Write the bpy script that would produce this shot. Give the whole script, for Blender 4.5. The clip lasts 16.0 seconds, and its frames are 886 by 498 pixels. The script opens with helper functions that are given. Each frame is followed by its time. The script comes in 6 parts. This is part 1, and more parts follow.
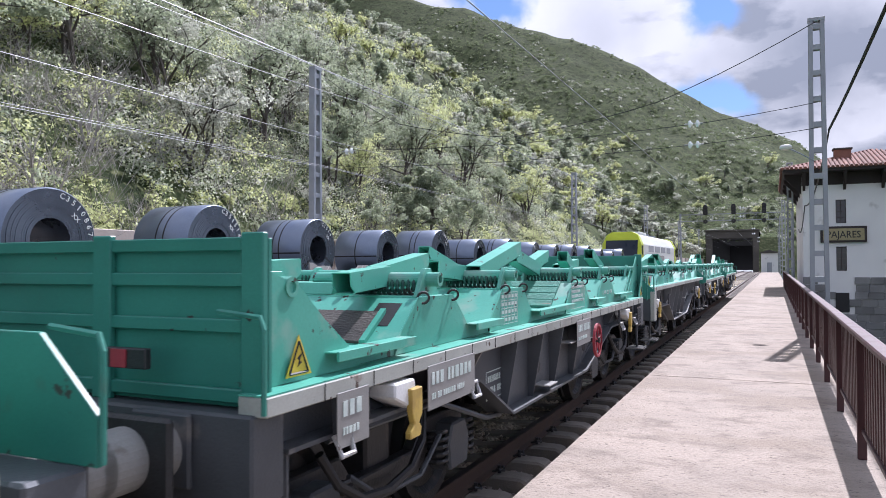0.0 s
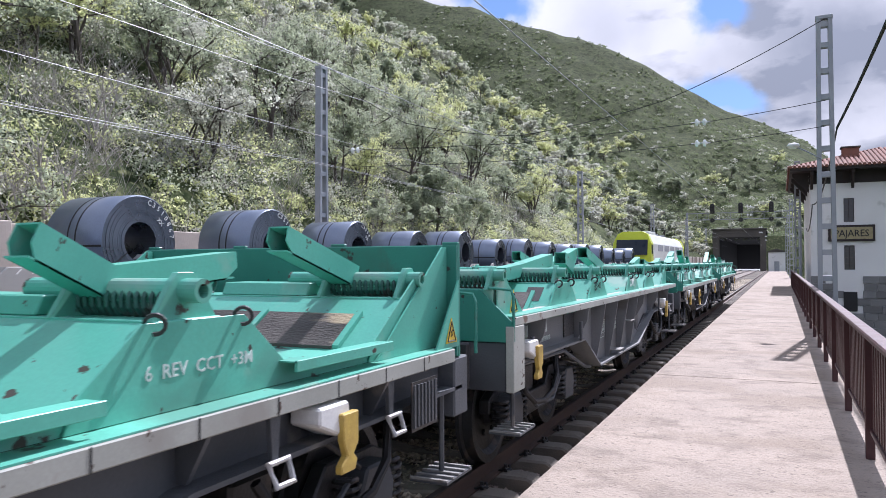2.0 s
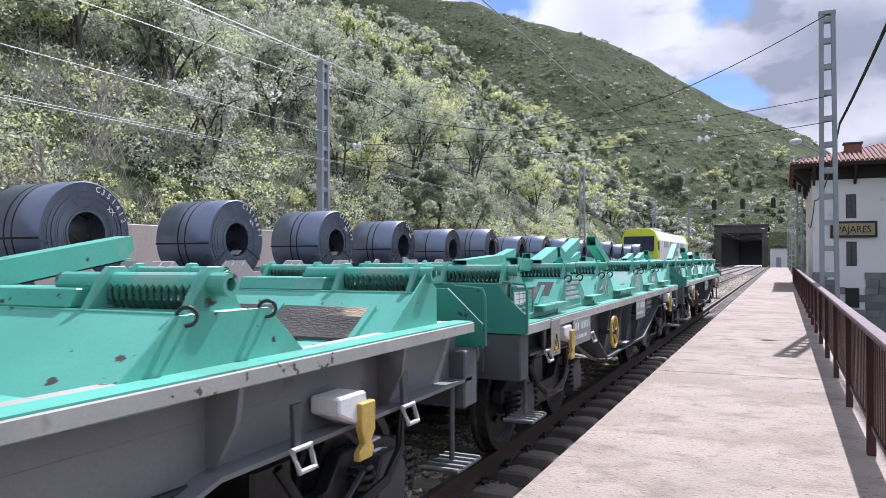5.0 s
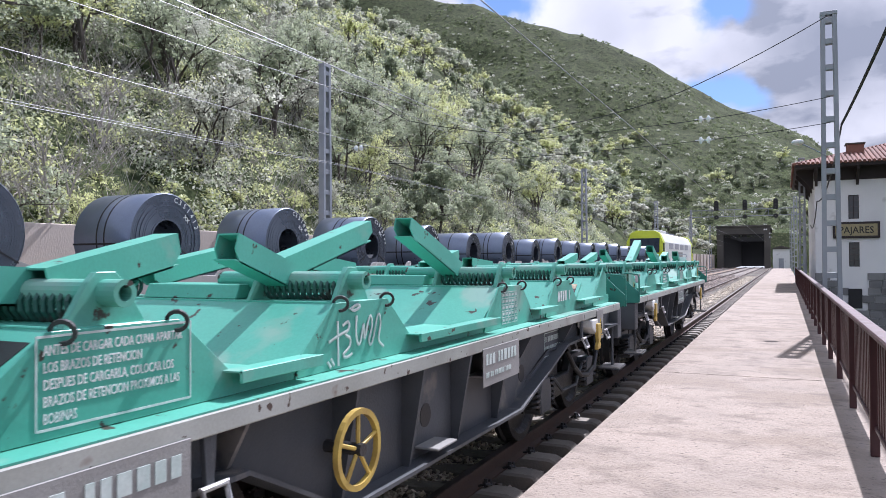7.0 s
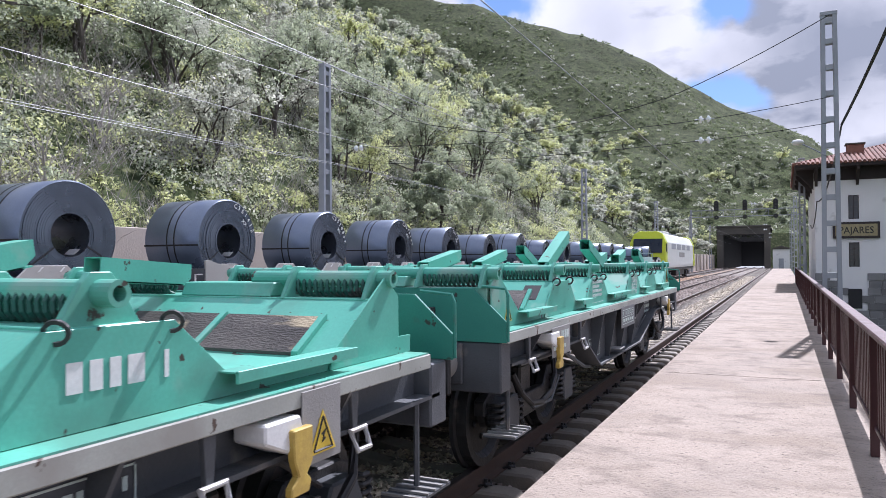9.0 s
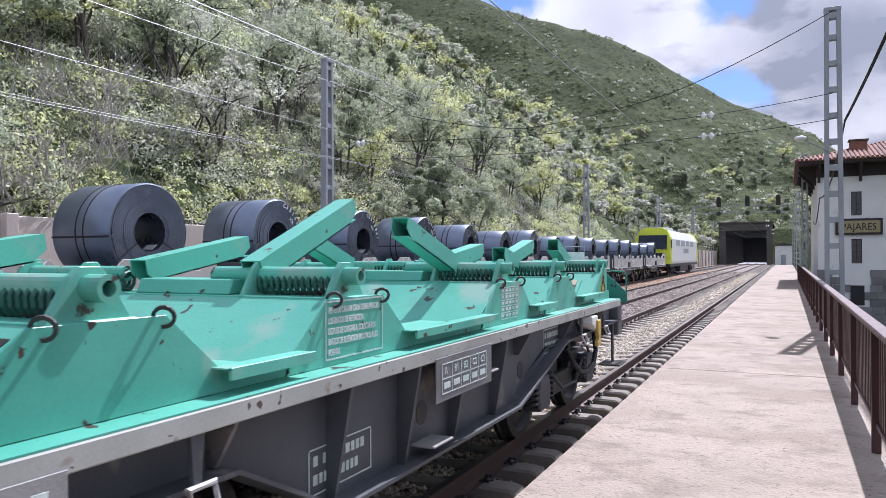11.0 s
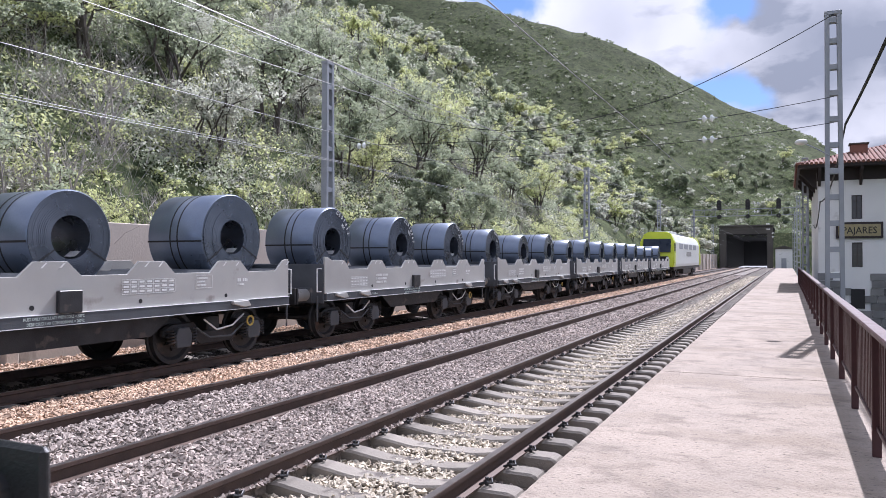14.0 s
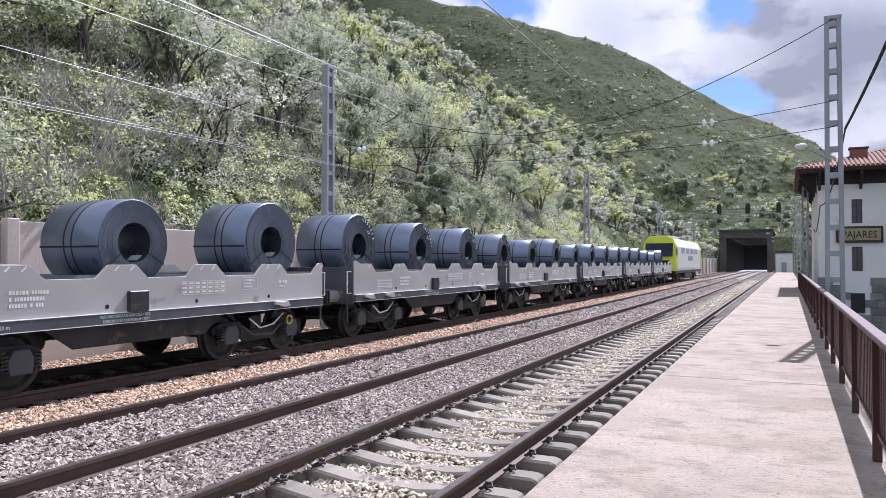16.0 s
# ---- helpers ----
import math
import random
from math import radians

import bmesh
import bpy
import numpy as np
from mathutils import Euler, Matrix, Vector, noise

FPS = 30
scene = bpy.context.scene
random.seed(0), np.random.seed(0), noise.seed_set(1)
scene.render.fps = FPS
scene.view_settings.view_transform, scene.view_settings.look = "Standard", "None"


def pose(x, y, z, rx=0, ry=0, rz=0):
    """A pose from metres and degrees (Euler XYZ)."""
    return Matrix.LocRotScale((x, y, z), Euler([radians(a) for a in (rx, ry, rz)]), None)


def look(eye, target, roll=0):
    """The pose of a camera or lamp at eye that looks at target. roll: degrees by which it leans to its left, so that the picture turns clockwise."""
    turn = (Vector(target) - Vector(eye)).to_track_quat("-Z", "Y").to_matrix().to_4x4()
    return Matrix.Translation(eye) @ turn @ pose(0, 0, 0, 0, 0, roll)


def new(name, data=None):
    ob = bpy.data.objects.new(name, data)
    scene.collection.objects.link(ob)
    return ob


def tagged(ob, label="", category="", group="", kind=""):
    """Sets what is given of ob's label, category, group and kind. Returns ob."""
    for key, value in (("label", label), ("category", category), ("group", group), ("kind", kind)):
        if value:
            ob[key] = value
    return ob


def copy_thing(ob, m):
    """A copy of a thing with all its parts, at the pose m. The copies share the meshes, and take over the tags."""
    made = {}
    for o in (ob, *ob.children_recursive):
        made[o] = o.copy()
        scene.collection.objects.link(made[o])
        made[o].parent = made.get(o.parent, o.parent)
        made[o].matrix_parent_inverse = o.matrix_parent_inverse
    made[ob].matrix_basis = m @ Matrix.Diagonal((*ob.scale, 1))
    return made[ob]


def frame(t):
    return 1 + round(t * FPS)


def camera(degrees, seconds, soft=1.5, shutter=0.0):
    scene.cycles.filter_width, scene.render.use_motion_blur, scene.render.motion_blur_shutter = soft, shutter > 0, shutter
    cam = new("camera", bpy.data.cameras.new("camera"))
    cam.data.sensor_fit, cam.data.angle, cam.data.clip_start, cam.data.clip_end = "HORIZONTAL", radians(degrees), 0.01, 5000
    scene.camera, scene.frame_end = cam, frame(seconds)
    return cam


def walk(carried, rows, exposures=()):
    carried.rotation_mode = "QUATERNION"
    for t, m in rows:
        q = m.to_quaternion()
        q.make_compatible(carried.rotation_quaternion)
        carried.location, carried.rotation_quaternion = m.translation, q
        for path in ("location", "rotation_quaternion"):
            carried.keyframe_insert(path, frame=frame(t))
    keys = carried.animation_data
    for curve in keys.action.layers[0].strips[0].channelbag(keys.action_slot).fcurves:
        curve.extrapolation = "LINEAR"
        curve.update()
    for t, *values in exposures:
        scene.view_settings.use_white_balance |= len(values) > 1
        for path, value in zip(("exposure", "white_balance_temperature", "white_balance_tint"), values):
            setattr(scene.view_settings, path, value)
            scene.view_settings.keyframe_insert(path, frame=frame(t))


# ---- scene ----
# ---- camera ----
EYE = (0.0, 0.0, 1.816)
# seconds, turn to the left of the track, tilt, roll in degrees
AIM = [
    (0.0, 24.389, 1.163, -0.247), (0.5, 24.519, 1.085, -0.209), (1.0, 24.649, 1.089, -0.277), (1.5, 24.755, 1.100, -0.299),
    (2.0, 24.872, 1.087, -0.264), (2.5, 24.942, 1.060, -0.313), (3.0, 24.984, 0.963, -0.269), (3.5, 25.000, 0.823, -0.197),
    (4.0, 24.988, 0.727, -0.145), (6.5, 25.092, 0.772, -0.264), (7.0, 25.156, 0.901, -0.363), (7.5, 25.193, 0.940, -0.404),
    (8.0, 25.181, 0.939, -0.405), (8.5, 25.148, 0.926, -0.402), (9.0, 25.155, 0.904, -0.352), (11.5, 25.329, 0.463, -0.143),
    (12.0, 25.334, 0.428, -0.106), (12.5, 25.350, 0.491, -0.111), (13.0, 25.334, 0.545, -0.058), (13.5, 25.336, 0.663, -0.109),
    (14.0, 25.335, 0.750, -0.056), (14.5, 25.333, 0.794, -0.018), (15.0, 25.337, 0.872, -0.038), (15.5, 25.337, 0.922, -0.010),
    (16.0, 25.340, 1.049, 0.000),
]
cam = camera(62.7, 16.0, soft=0.5, shutter=0.1)
walk(cam, [(t, pose(*EYE, 90 + tilt, 0, turn) @ pose(0, 0, 0, 0, 0, roll)) for t, turn, tilt, roll in AIM],
     [(0.0, 0.64, 5800, 21), (16.0, 0.64, 5800, 21)])

# ---- sky, sun, exposure ----
SUN_HEIGHT, SUN_TURN = radians(50), radians(9)
sun = new("sun", bpy.data.lights.new("sun", "SUN"))
sun.data.energy, sun.data.angle, sun.data.color = 5.0, radians(0.6), (1.0, 0.97, 0.93)
sun.matrix_world = look((math.sin(SUN_TURN) * 40, math.cos(SUN_TURN) * 40, math.tan(SUN_HEIGHT) * 40), (0, 0, 0))


def sky_world():
    w = bpy.data.worlds.new("sky")
    w.use_nodes = True
    scene.world = w
    nt = w.node_tree
    nt.nodes.clear()
    N, L = nt.nodes.new, nt.links.new
    out, bg = N("ShaderNodeOutputWorld"), N("ShaderNodeBackground")
    bg.inputs["Strength"].default_value = 0.135
    sky = N("ShaderNodeTexSky")
    sky.sky_type, sky.sun_disc = "NISHITA", False
    sky.sun_elevation, sky.sun_rotation = SUN_HEIGHT, SUN_TURN
    sky.altitude, sky.dust_density, sky.ozone_density = 1300, 0.15, 3.0
    co, mp = N("ShaderNodeTexCoord"), N("ShaderNodeMapping")
    mp.inputs["Location"].default_value = (0.35, 0.1, 0.2)
    mp.inputs["Scale"].default_value = (2.3, 2.3, 5.5)
    big, fine = N("ShaderNodeTexNoise"), N("ShaderNodeTexNoise")
    big.inputs["Scale"].default_value, big.inputs["Detail"].default_value = 1.6, 9
    fine.inputs["Scale"].default_value, fine.inputs["Detail"].default_value = 2.6, 9
    L(co.outputs["Generated"], mp.inputs["Vector"])
    L(mp.outputs["Vector"], big.inputs["Vector"])
    L(mp.outputs["Vector"], fine.inputs["Vector"])
    # ragged cloud edges: the direction is shaken before it is compared
    ragged, shift = N("ShaderNodeTexNoise"), N("ShaderNodeVectorMath")
    ragged.inputs["Scale"].default_value, ragged.inputs["Detail"].default_value = 9.0, 8
    shift.operation = "MULTIPLY_ADD"
    shift.inputs[1].default_value, shift.inputs[2].default_value = (0.16, 0.16, 0.16), (-0.08, -0.08, -0.08)
    near = N("ShaderNodeVectorMath")
    near.operation = "ADD"
    L(co.outputs["Generated"], ragged.inputs["Vector"])
    L(ragged.outputs["Color"], shift.inputs[0])
    L(shift.outputs["Vector"], near.inputs[0])
    L(co.outputs["Generated"], near.inputs[1])

    def toward(turn, lift, inner, outer):
        """1 near a direction (degrees left of north and up), 0 away from it."""
        a, b = radians(turn), radians(lift)
        d, r = N("ShaderNodeVectorMath"), N("ShaderNodeMapRange")
        d.operation = "DISTANCE"
        d.inputs[1].default_value = (-math.sin(a) * math.cos(b), math.cos(a) * math.cos(b), math.sin(b))
        L(near.outputs["Vector"], d.inputs[0])
        r.interpolation_type = "SMOOTHSTEP"
        r.inputs["From Min"].default_value, r.inputs["From Max"].default_value = inner, outer
        r.inputs["To Min"].default_value, r.inputs["To Max"].default_value = 1, 0
        L(d.outputs["Value"], r.inputs["Value"])
        return r.outputs["Result"]

    def calc(kind, a, b):
        n = N("ShaderNodeMath")
        n.operation, n.use_clamp = kind, True
        for socket, v in zip(n.inputs, (a, b)):
            if isinstance(v, float):
                socket.default_value = v
            else:
                L(v, socket)
        return n.outputs["Value"]
    spread = N("ShaderNodeMapRange")
    spread.inputs["From Min"].default_value, spread.inputs["From Max"].default_value = 0.415, 0.49
    L(big.outputs["Fac"], spread.inputs["Value"])
    # a broad bank of cloud over the ridge with a few blue holes in it
    cover = calc("ADD", spread.outputs["Result"], toward(4, 12, 0.28, 0.50))
    for turn, lift, inner, outer in ((5.6, 19.3, 0.020, 0.050), (3.2, 19.0, 0.010, 0.035), (4.4, 12.6, 0.018, 0.045), (2.4, 11.4, 0.012, 0.040), (20.5, 20.2, 0.030, 0.060)):
        cover = calc("SUBTRACT", cover, toward(turn, lift, inner, outer))
    grey = calc("MULTIPLY", toward(-0.8, 14.6, 0.0, 0.17), 0.75)
    grey = calc("ADD", grey, calc("MULTIPLY", toward(-6.0, 13.5, 0.0, 0.13), 0.6))
    grey = calc("ADD", grey, calc("MULTIPLY", toward(12.4, 18.2, 0.0, 0.10), 0.4))
    body = N("ShaderNodeMapRange")
    body.inputs["From Min"].default_value, body.inputs["From Max"].default_value = 0.33, 0.50
    L(fine.outputs["Fac"], body.inputs["Value"])
    bright = calc("SUBTRACT", body.outputs["Result"], grey)
    shade, mix = N("ShaderNodeMixRGB"), N("ShaderNodeMixRGB")
    shade.inputs["Color1"].default_value, shade.inputs["Color2"].default_value = (2.9, 3.15, 3.6, 1), (7.3, 7.35, 7.5, 1)
    L(bright, shade.inputs["Fac"])
    L(cover, mix.inputs["Fac"])
    L(sky.outputs["Color"], mix.inputs["Color1"])
    L(shade.outputs["Color"], mix.inputs["Color2"])
    # clouds and air are brighter overhead than low over the hills
    axes, lift, glow = N("ShaderNodeSeparateXYZ"), N("ShaderNodeMapRange"), N("ShaderNodeMixRGB")
    glow.blend_type, glow.inputs["Fac"].default_value = "MULTIPLY", 1.0
    lift.inputs["From Min"].default_value, lift.inputs["From Max"].default_value = 0.1, 0.75
    lift.inputs["To Min"].default_value, lift.inputs["To Max"].default_value = 0.56, 0.85
    L(co.outputs["Generated"], axes.inputs["Vector"])
    L(axes.outputs["Z"], lift.inputs["Value"])
    L(mix.outputs["Color"], glow.inputs["Color1"])
    L(lift.outputs["Result"], glow.inputs["Color2"])
    L(glow.outputs["Color"], bg.inputs["Color"])
    L(bg.outputs["Background"], out.inputs["Surface"])


sky_world()


# ---- materials ----
def surface(name, base, other=None, scale=3.0, rough=0.6, metal=0.0, bump=0.15, fine=60.0, blotch=None, blotch_scale=0.8, blotch_at=0.6,
            per_piece=0.0, island=0.0, through_light=None, stretch=None, spec=0.4, worn=None, chips=None):
    """Paint, stone or metal with grain at two scales, blotches of wear and a fine relief."""
    m = bpy.data.materials.new(name)
    m.use_nodes = True
    nt = m.node_tree
    N, L = nt.nodes.new, nt.links.new
    b = nt.nodes["Principled BSDF"]
    b.inputs["Roughness"].default_value, b.inputs["Metallic"].default_value = rough, metal
    b.inputs["Specular IOR Level"].default_value = spec
    co = N("ShaderNodeTexCoord")
    vec = co.outputs["Object"]
    if stretch:
        mp = N("ShaderNodeMapping")
        mp.inputs["Scale"].default_value = stretch
        L(vec, mp.inputs["Vector"])
        vec = mp.outputs["Vector"]

    def grain(s, detail):
        n = N("ShaderNodeTexNoise")
        n.inputs["Scale"].default_value, n.inputs["Detail"].default_value = s, detail
        L(vec, n.inputs["Vector"])
        return n.outputs["Fac"]

    def blend(fac, c1, c2):
        x = N("ShaderNodeMixRGB")
        for socket, v in (("Fac", fac), ("Color1", c1), ("Color2", c2)):
            if isinstance(v, (tuple, float)):
                x.inputs[socket].default_value = v if isinstance(v, float) else (*v, 1)
            else:
                L(v, x.inputs[socket])
        return x.outputs["Color"]

    def ramp(fac, lo, hi):
        r = N("ShaderNodeMapRange")
        r.inputs["From Min"].default_value, r.inputs["From Max"].default_value = lo, hi
        L(fac, r.inputs["Value"])
        return r.outputs["Result"]

    other = other or tuple(c * 0.72 for c in base)
    coarse, tiny = grain(scale, 6), grain(fine, 4)
    col = blend(ramp(coarse, 0.3, 0.7), other, base)
    col = blend(ramp(tiny, 0.35, 0.75), blend(0.25, col, tuple(c * 0.5 for c in base)), col)
    if blotch:
        col = blend(ramp(grain(blotch_scale, 8), blotch_at, blotch_at + 0.07), col, blotch)
    if worn:
        col = blend(ramp(grain(3.2, 12), 0.50, 0.68), col, worn)
        col = blend(ramp(grain(26.0, 8), 0.60, 0.70), col, tuple(c * 0.75 for c in worn))
    if chips:
        colour, fine_scale, at = chips
        col = blend(ramp(grain(fine_scale * 0.12, 9), at, at + 0.10), col, tuple(0.55 * a + 0.45 * c for a, c in zip(base, colour)))
        col = blend(ramp(grain(fine_scale, 10), at + 0.08, at + 0.10), col, colour)
    if per_piece or island:
        g = N("ShaderNodeObjectInfo") if per_piece else N("ShaderNodeNewGeometry")
        r = N("ShaderNodeMapRange")
        spread = per_piece or island
        r.inputs["To Min"].default_value, r.inputs["To Max"].default_value = 1 - spread, 1 + spread
        L(g.outputs["Random"] if per_piece else g.outputs["Random Per Island"], r.inputs["Value"])
        h = N("ShaderNodeHueSaturation")
        L(r.outputs["Result"], h.inputs["Value"])
        L(col, h.inputs["Color"])
        col = h.outputs["Color"]
    L(col, b.inputs["Base Color"])
    rr = N("ShaderNodeMapRange")
    rr.inputs["To Min"].default_value, rr.inputs["To Max"].default_value = max(0.05, rough - 0.12), min(1, rough + 0.15)
    L(coarse, rr.inputs["Value"])
    L(rr.outputs["Result"], b.inputs["Roughness"])
    if bump:
        bp = N("ShaderNodeBump")
        bp.inputs["Strength"].default_value, bp.inputs["Distance"].default_value = bump, 0.02
        L(tiny, bp.inputs["Height"])
        L(bp.outputs["Normal"], b.inputs["Normal"])
    if through_light:
        tr, mx = N("ShaderNodeBsdfTranslucent"), N("ShaderNodeMixShader")
        mx.inputs["Fac"].default_value = 0.45
        L(blend(0.55, col, through_light), tr.inputs["Color"])
        L(b.outputs["BSDF"], mx.inputs[1])
        L(tr.outputs["BSDF"], mx.inputs[2])
        L(mx.outputs["Shader"], nt.nodes["Material Output"].inputs["Surface"])
    return m


GREEN = surface("green_paint", (0.135, 0.475, 0.365), (0.075, 0.345, 0.26), 1.1, 0.40, 0, 0.025, 60, (0.22, 0.38, 0.31), 1.6, 0.58, chips=((0.055, 0.045, 0.036), 9.0, 0.575))
# chipped green paint, darkened to carry the shade of the wagon ends
GREEN_SHADED = surface("weathered_green_paint", (0.045, 0.245, 0.185), (0.029, 0.175, 0.135), 1.6, 0.42, 0, 0.04, 90, (0.06, 0.13, 0.10), 2.4, 0.62, chips=((0.04, 0.035, 0.03), 8.0, 0.60))
STRIPE = surface("chalky_grey_paint", (0.40, 0.41, 0.37), (0.29, 0.30, 0.265), 2.5, 0.7, 0, 0.03, 80, (0.17, 0.12, 0.09), 5.0, 0.64, chips=((0.08, 0.055, 0.042), 14.0, 0.57))
FRAME_STEEL = surface("grimy_grey_steel", (0.095, 0.103, 0.113), (0.052, 0.057, 0.063), 1.8, 0.55, 0.0, 0.15, 70, (0.17, 0.155, 0.14), 2.5, 0.62)
GIRDER_GREY = surface("dusty_grey_girder_paint", (0.21, 0.215, 0.22), (0.13, 0.135, 0.14), 1.2, 0.55, 0.0, 0.1, 70, (0.11, 0.105, 0.10), 2.0, 0.6)
BLACK_STEEL = surface("oily_black_steel", (0.055, 0.055, 0.057), (0.028, 0.028, 0.029), 3, 0.42, 0.3, 0.2, 60, (0.09, 0.075, 0.065), 4, 0.6)
TUBE_STEEL = surface("dark_green_tube_paint", (0.03, 0.12, 0.09), (0.02, 0.06, 0.05), 4, 0.5, 0.1, 0.1, 80, (0.05, 0.04, 0.035), 5, 0.62)
PLATE_GREY = surface("grey_plate_paint", (0.30, 0.295, 0.28), (0.24, 0.235, 0.22), 3, 0.65, 0, 0.1, 90, (0.16, 0.14, 0.12), 6, 0.66)
WAGON_GREY = surface("light_grey_wagon_paint", (0.43, 0.425, 0.40), (0.34, 0.335, 0.315), 1.0, 0.6, 0, 0.08, 90, (0.22, 0.20, 0.18), 1.8, 0.64)
COIL = surface("hot_rolled_steel", (0.215, 0.255, 0.325), (0.15, 0.182, 0.24), 1.2, 0.30, 0.5, 0.03, 40, spec=0.5)
COIL_FACE = surface("coil_edges", (0.155, 0.175, 0.215), (0.085, 0.097, 0.12), 2.0, 0.27, 0.75, 0.08, 60, spec=0.5)
WORN_STEEL = surface("bright_worn_steel", (0.58, 0.58, 0.57), (0.36, 0.35, 0.34), 9, 0.4, 0.4, 0.05, 60, (0.16, 0.13, 0.11), 12, 0.6)
WHITE = surface("white_paint", (0.78, 0.79, 0.77), (0.66, 0.66, 0.64), 4, 0.55, 0, 0.05)
FADED_WHITE = surface("faded_white_lettering", (0.62, 0.68, 0.64), (0.40, 0.50, 0.46), 14, 0.7, 0, 0.05)
YELLOW = surface("yellow_paint", (0.60, 0.43, 0.09), (0.36, 0.24, 0.06), 9, 0.5, 0, 0.1)
SIGN_YELLOW = surface("yellow_sign_enamel", (0.75, 0.55, 0.05), (0.62, 0.42, 0.05), 6, 0.45, 0, 0.05)
RED = surface("red_paint", (0.42, 0.05, 0.07), (0.3, 0.04, 0.05), 6, 0.5, 0, 0.1)
BLACK = surface("black_paint", (0.018, 0.018, 0.02), (0.012, 0.012, 0.013), 6, 0.5, 0, 0.05)
BOARD = surface("oily_cradle_boards", (0.11, 0.095, 0.085), (0.025, 0.022, 0.021), 1.7, 0.6, 0, 0.4, 30, (0.40, 0.32, 0.21), 1.6, 0.60, stretch=(1, 3, 3))
RAIL = surface("rusty_rail_steel", (0.125, 0.085, 0.068), (0.075, 0.053, 0.044), 5, 0.6, 0.3, 0.1)
RAIL_HEAD = surface("polished_rail_head", (0.21, 0.185, 0.17), (0.13, 0.11, 0.10), 8, 0.35, 0.8, 0.02)
SLEEPER = surface("sleeper_concrete", (0.30, 0.27, 0.225), (0.17, 0.15, 0.13), 2.0, 0.85, 0, 0.4, 50, (0.10, 0.085, 0.075), 3, 0.58, per_piece=0.2)
STONE_GREY = surface("grey_ballast", (0.41, 0.345, 0.30), (0.265, 0.222, 0.195), 0.7, 0.9, 0, 0.4, 40, island=0.55)
STONE_WARM = surface("rusty_ballast", (0.60, 0.42, 0.29), (0.48, 0.35, 0.26), 0.8, 0.9, 0, 0.4, 40, island=0.45)
STONE_PALE = surface("pale_ballast", (0.58, 0.51, 0.40), (0.46, 0.40, 0.31), 0.8, 0.9, 0, 0.4, 40, island=0.45)
PLATFORM = surface("platform_concrete", (0.385, 0.32, 0.262), (0.295, 0.245, 0.20), 1.3, 0.9, 0, 0.8, 38, (0.265, 0.215, 0.17), 0.6, 0.53, stretch=(0.85, 1.1, 1.0), worn=(0.21, 0.172, 0.14))
RAILING = surface("brown_railing_paint", (0.082, 0.032, 0.034), (0.055, 0.022, 0.024), 5, 0.42, 0, 0.1, 60, (0.045, 0.02, 0.018), 6, 0.62)
WALL = surface("retaining_wall_concrete", (0.60, 0.53, 0.46), (0.48, 0.42, 0.365), 0.5, 0.9, 0, 0.3, 30, (0.24, 0.21, 0.18), 0.9, 0.6, stretch=(1, 1, 0.5))
MAST_GREY = surface("galvanised_mast", (0.36, 0.38, 0.41), (0.27, 0.285, 0.31), 2, 0.55, 0.2, 0.1)
WIRE = surface("overhead_wire", (0.30, 0.31, 0.32), (0.22, 0.22, 0.23), 2, 0.5, 0.3, 0)
CABLE = surface("black_cable", (0.02, 0.02, 0.022), (0.015, 0.015, 0.016), 2, 0.6, 0, 0)
INSULATOR = surface("white_glass_insulator", (0.85, 0.88, 0.86), (0.75, 0.78, 0.77), 3, 0.12, 0, 0, spec=0.7)
PLASTER = surface("peeling_white_plaster", (0.78, 0.78, 0.77), (0.70, 0.70, 0.69), 0.6, 0.85, 0, 0.15, 40, (0.43, 0.42, 0.40), 0.75, 0.635)
STONE_BLOCK = surface("grey_ashlar", (0.22, 0.22, 0.215), (0.15, 0.15, 0.15), 1.3, 0.9, 0, 0.4, 30, per_piece=0.25)
ROOF_TILE = surface("terracotta_tiles", (0.25, 0.115, 0.085), (0.16, 0.075, 0.058), 2, 0.85, 0, 0.3, 30, (0.16, 0.12, 0.09), 1.2, 0.62, per_piece=0.2)
DARK_WOOD = surface("dark_eave_wood", (0.045, 0.035, 0.035), (0.028, 0.022, 0.022), 3, 0.75, 0, 0.2)
PORTAL = surface("portal_concrete", (0.115, 0.105, 0.092), (0.06, 0.056, 0.05), 0.3, 0.9, 0, 0.3, 20)
GRASS = surface("hillside_grass", (0.074, 0.096, 0.042), (0.028, 0.038, 0.018), 0.22, 1.0, 0, 1.0, 0.9, (0.020, 0.029, 0.013), 0.55, 0.51, spec=0.05, worn=(0.13, 0.138, 0.07))
BARK = surface("grey_bark", (0.10, 0.085, 0.07), (0.05, 0.042, 0.036), 4, 0.9, 0, 0.5, 30)
LEAF_A = surface("oak_leaves", (0.31, 0.345, 0.255), (0.13, 0.16, 0.11), 0.5, 0.5, 0, 0, 8, spec=0.35, island=0.75, through_light=(0.64, 0.71, 0.46))
LEAF_B = surface("fresh_yellow_green_leaves", (0.57, 0.60, 0.31), (0.30, 0.35, 0.165), 0.5, 0.5, 0, 0, 8, spec=0.35, island=0.6, through_light=(0.90, 0.92, 0.48))
LEAF_C = surface("grey_green_leaves", (0.60, 0.605, 0.53), (0.28, 0.29, 0.245), 0.5, 0.5, 0, 0, 8, spec=0.35, island=0.75, through_light=(0.75, 0.77, 0.62))
LEAF_FAR = surface("dull_heather_leaves", (0.165, 0.20, 0.115), (0.075, 0.10, 0.055), 0.3, 0.6, 0, 0, 8, spec=0.2, island=0.7, through_light=(0.30, 0.36, 0.18))
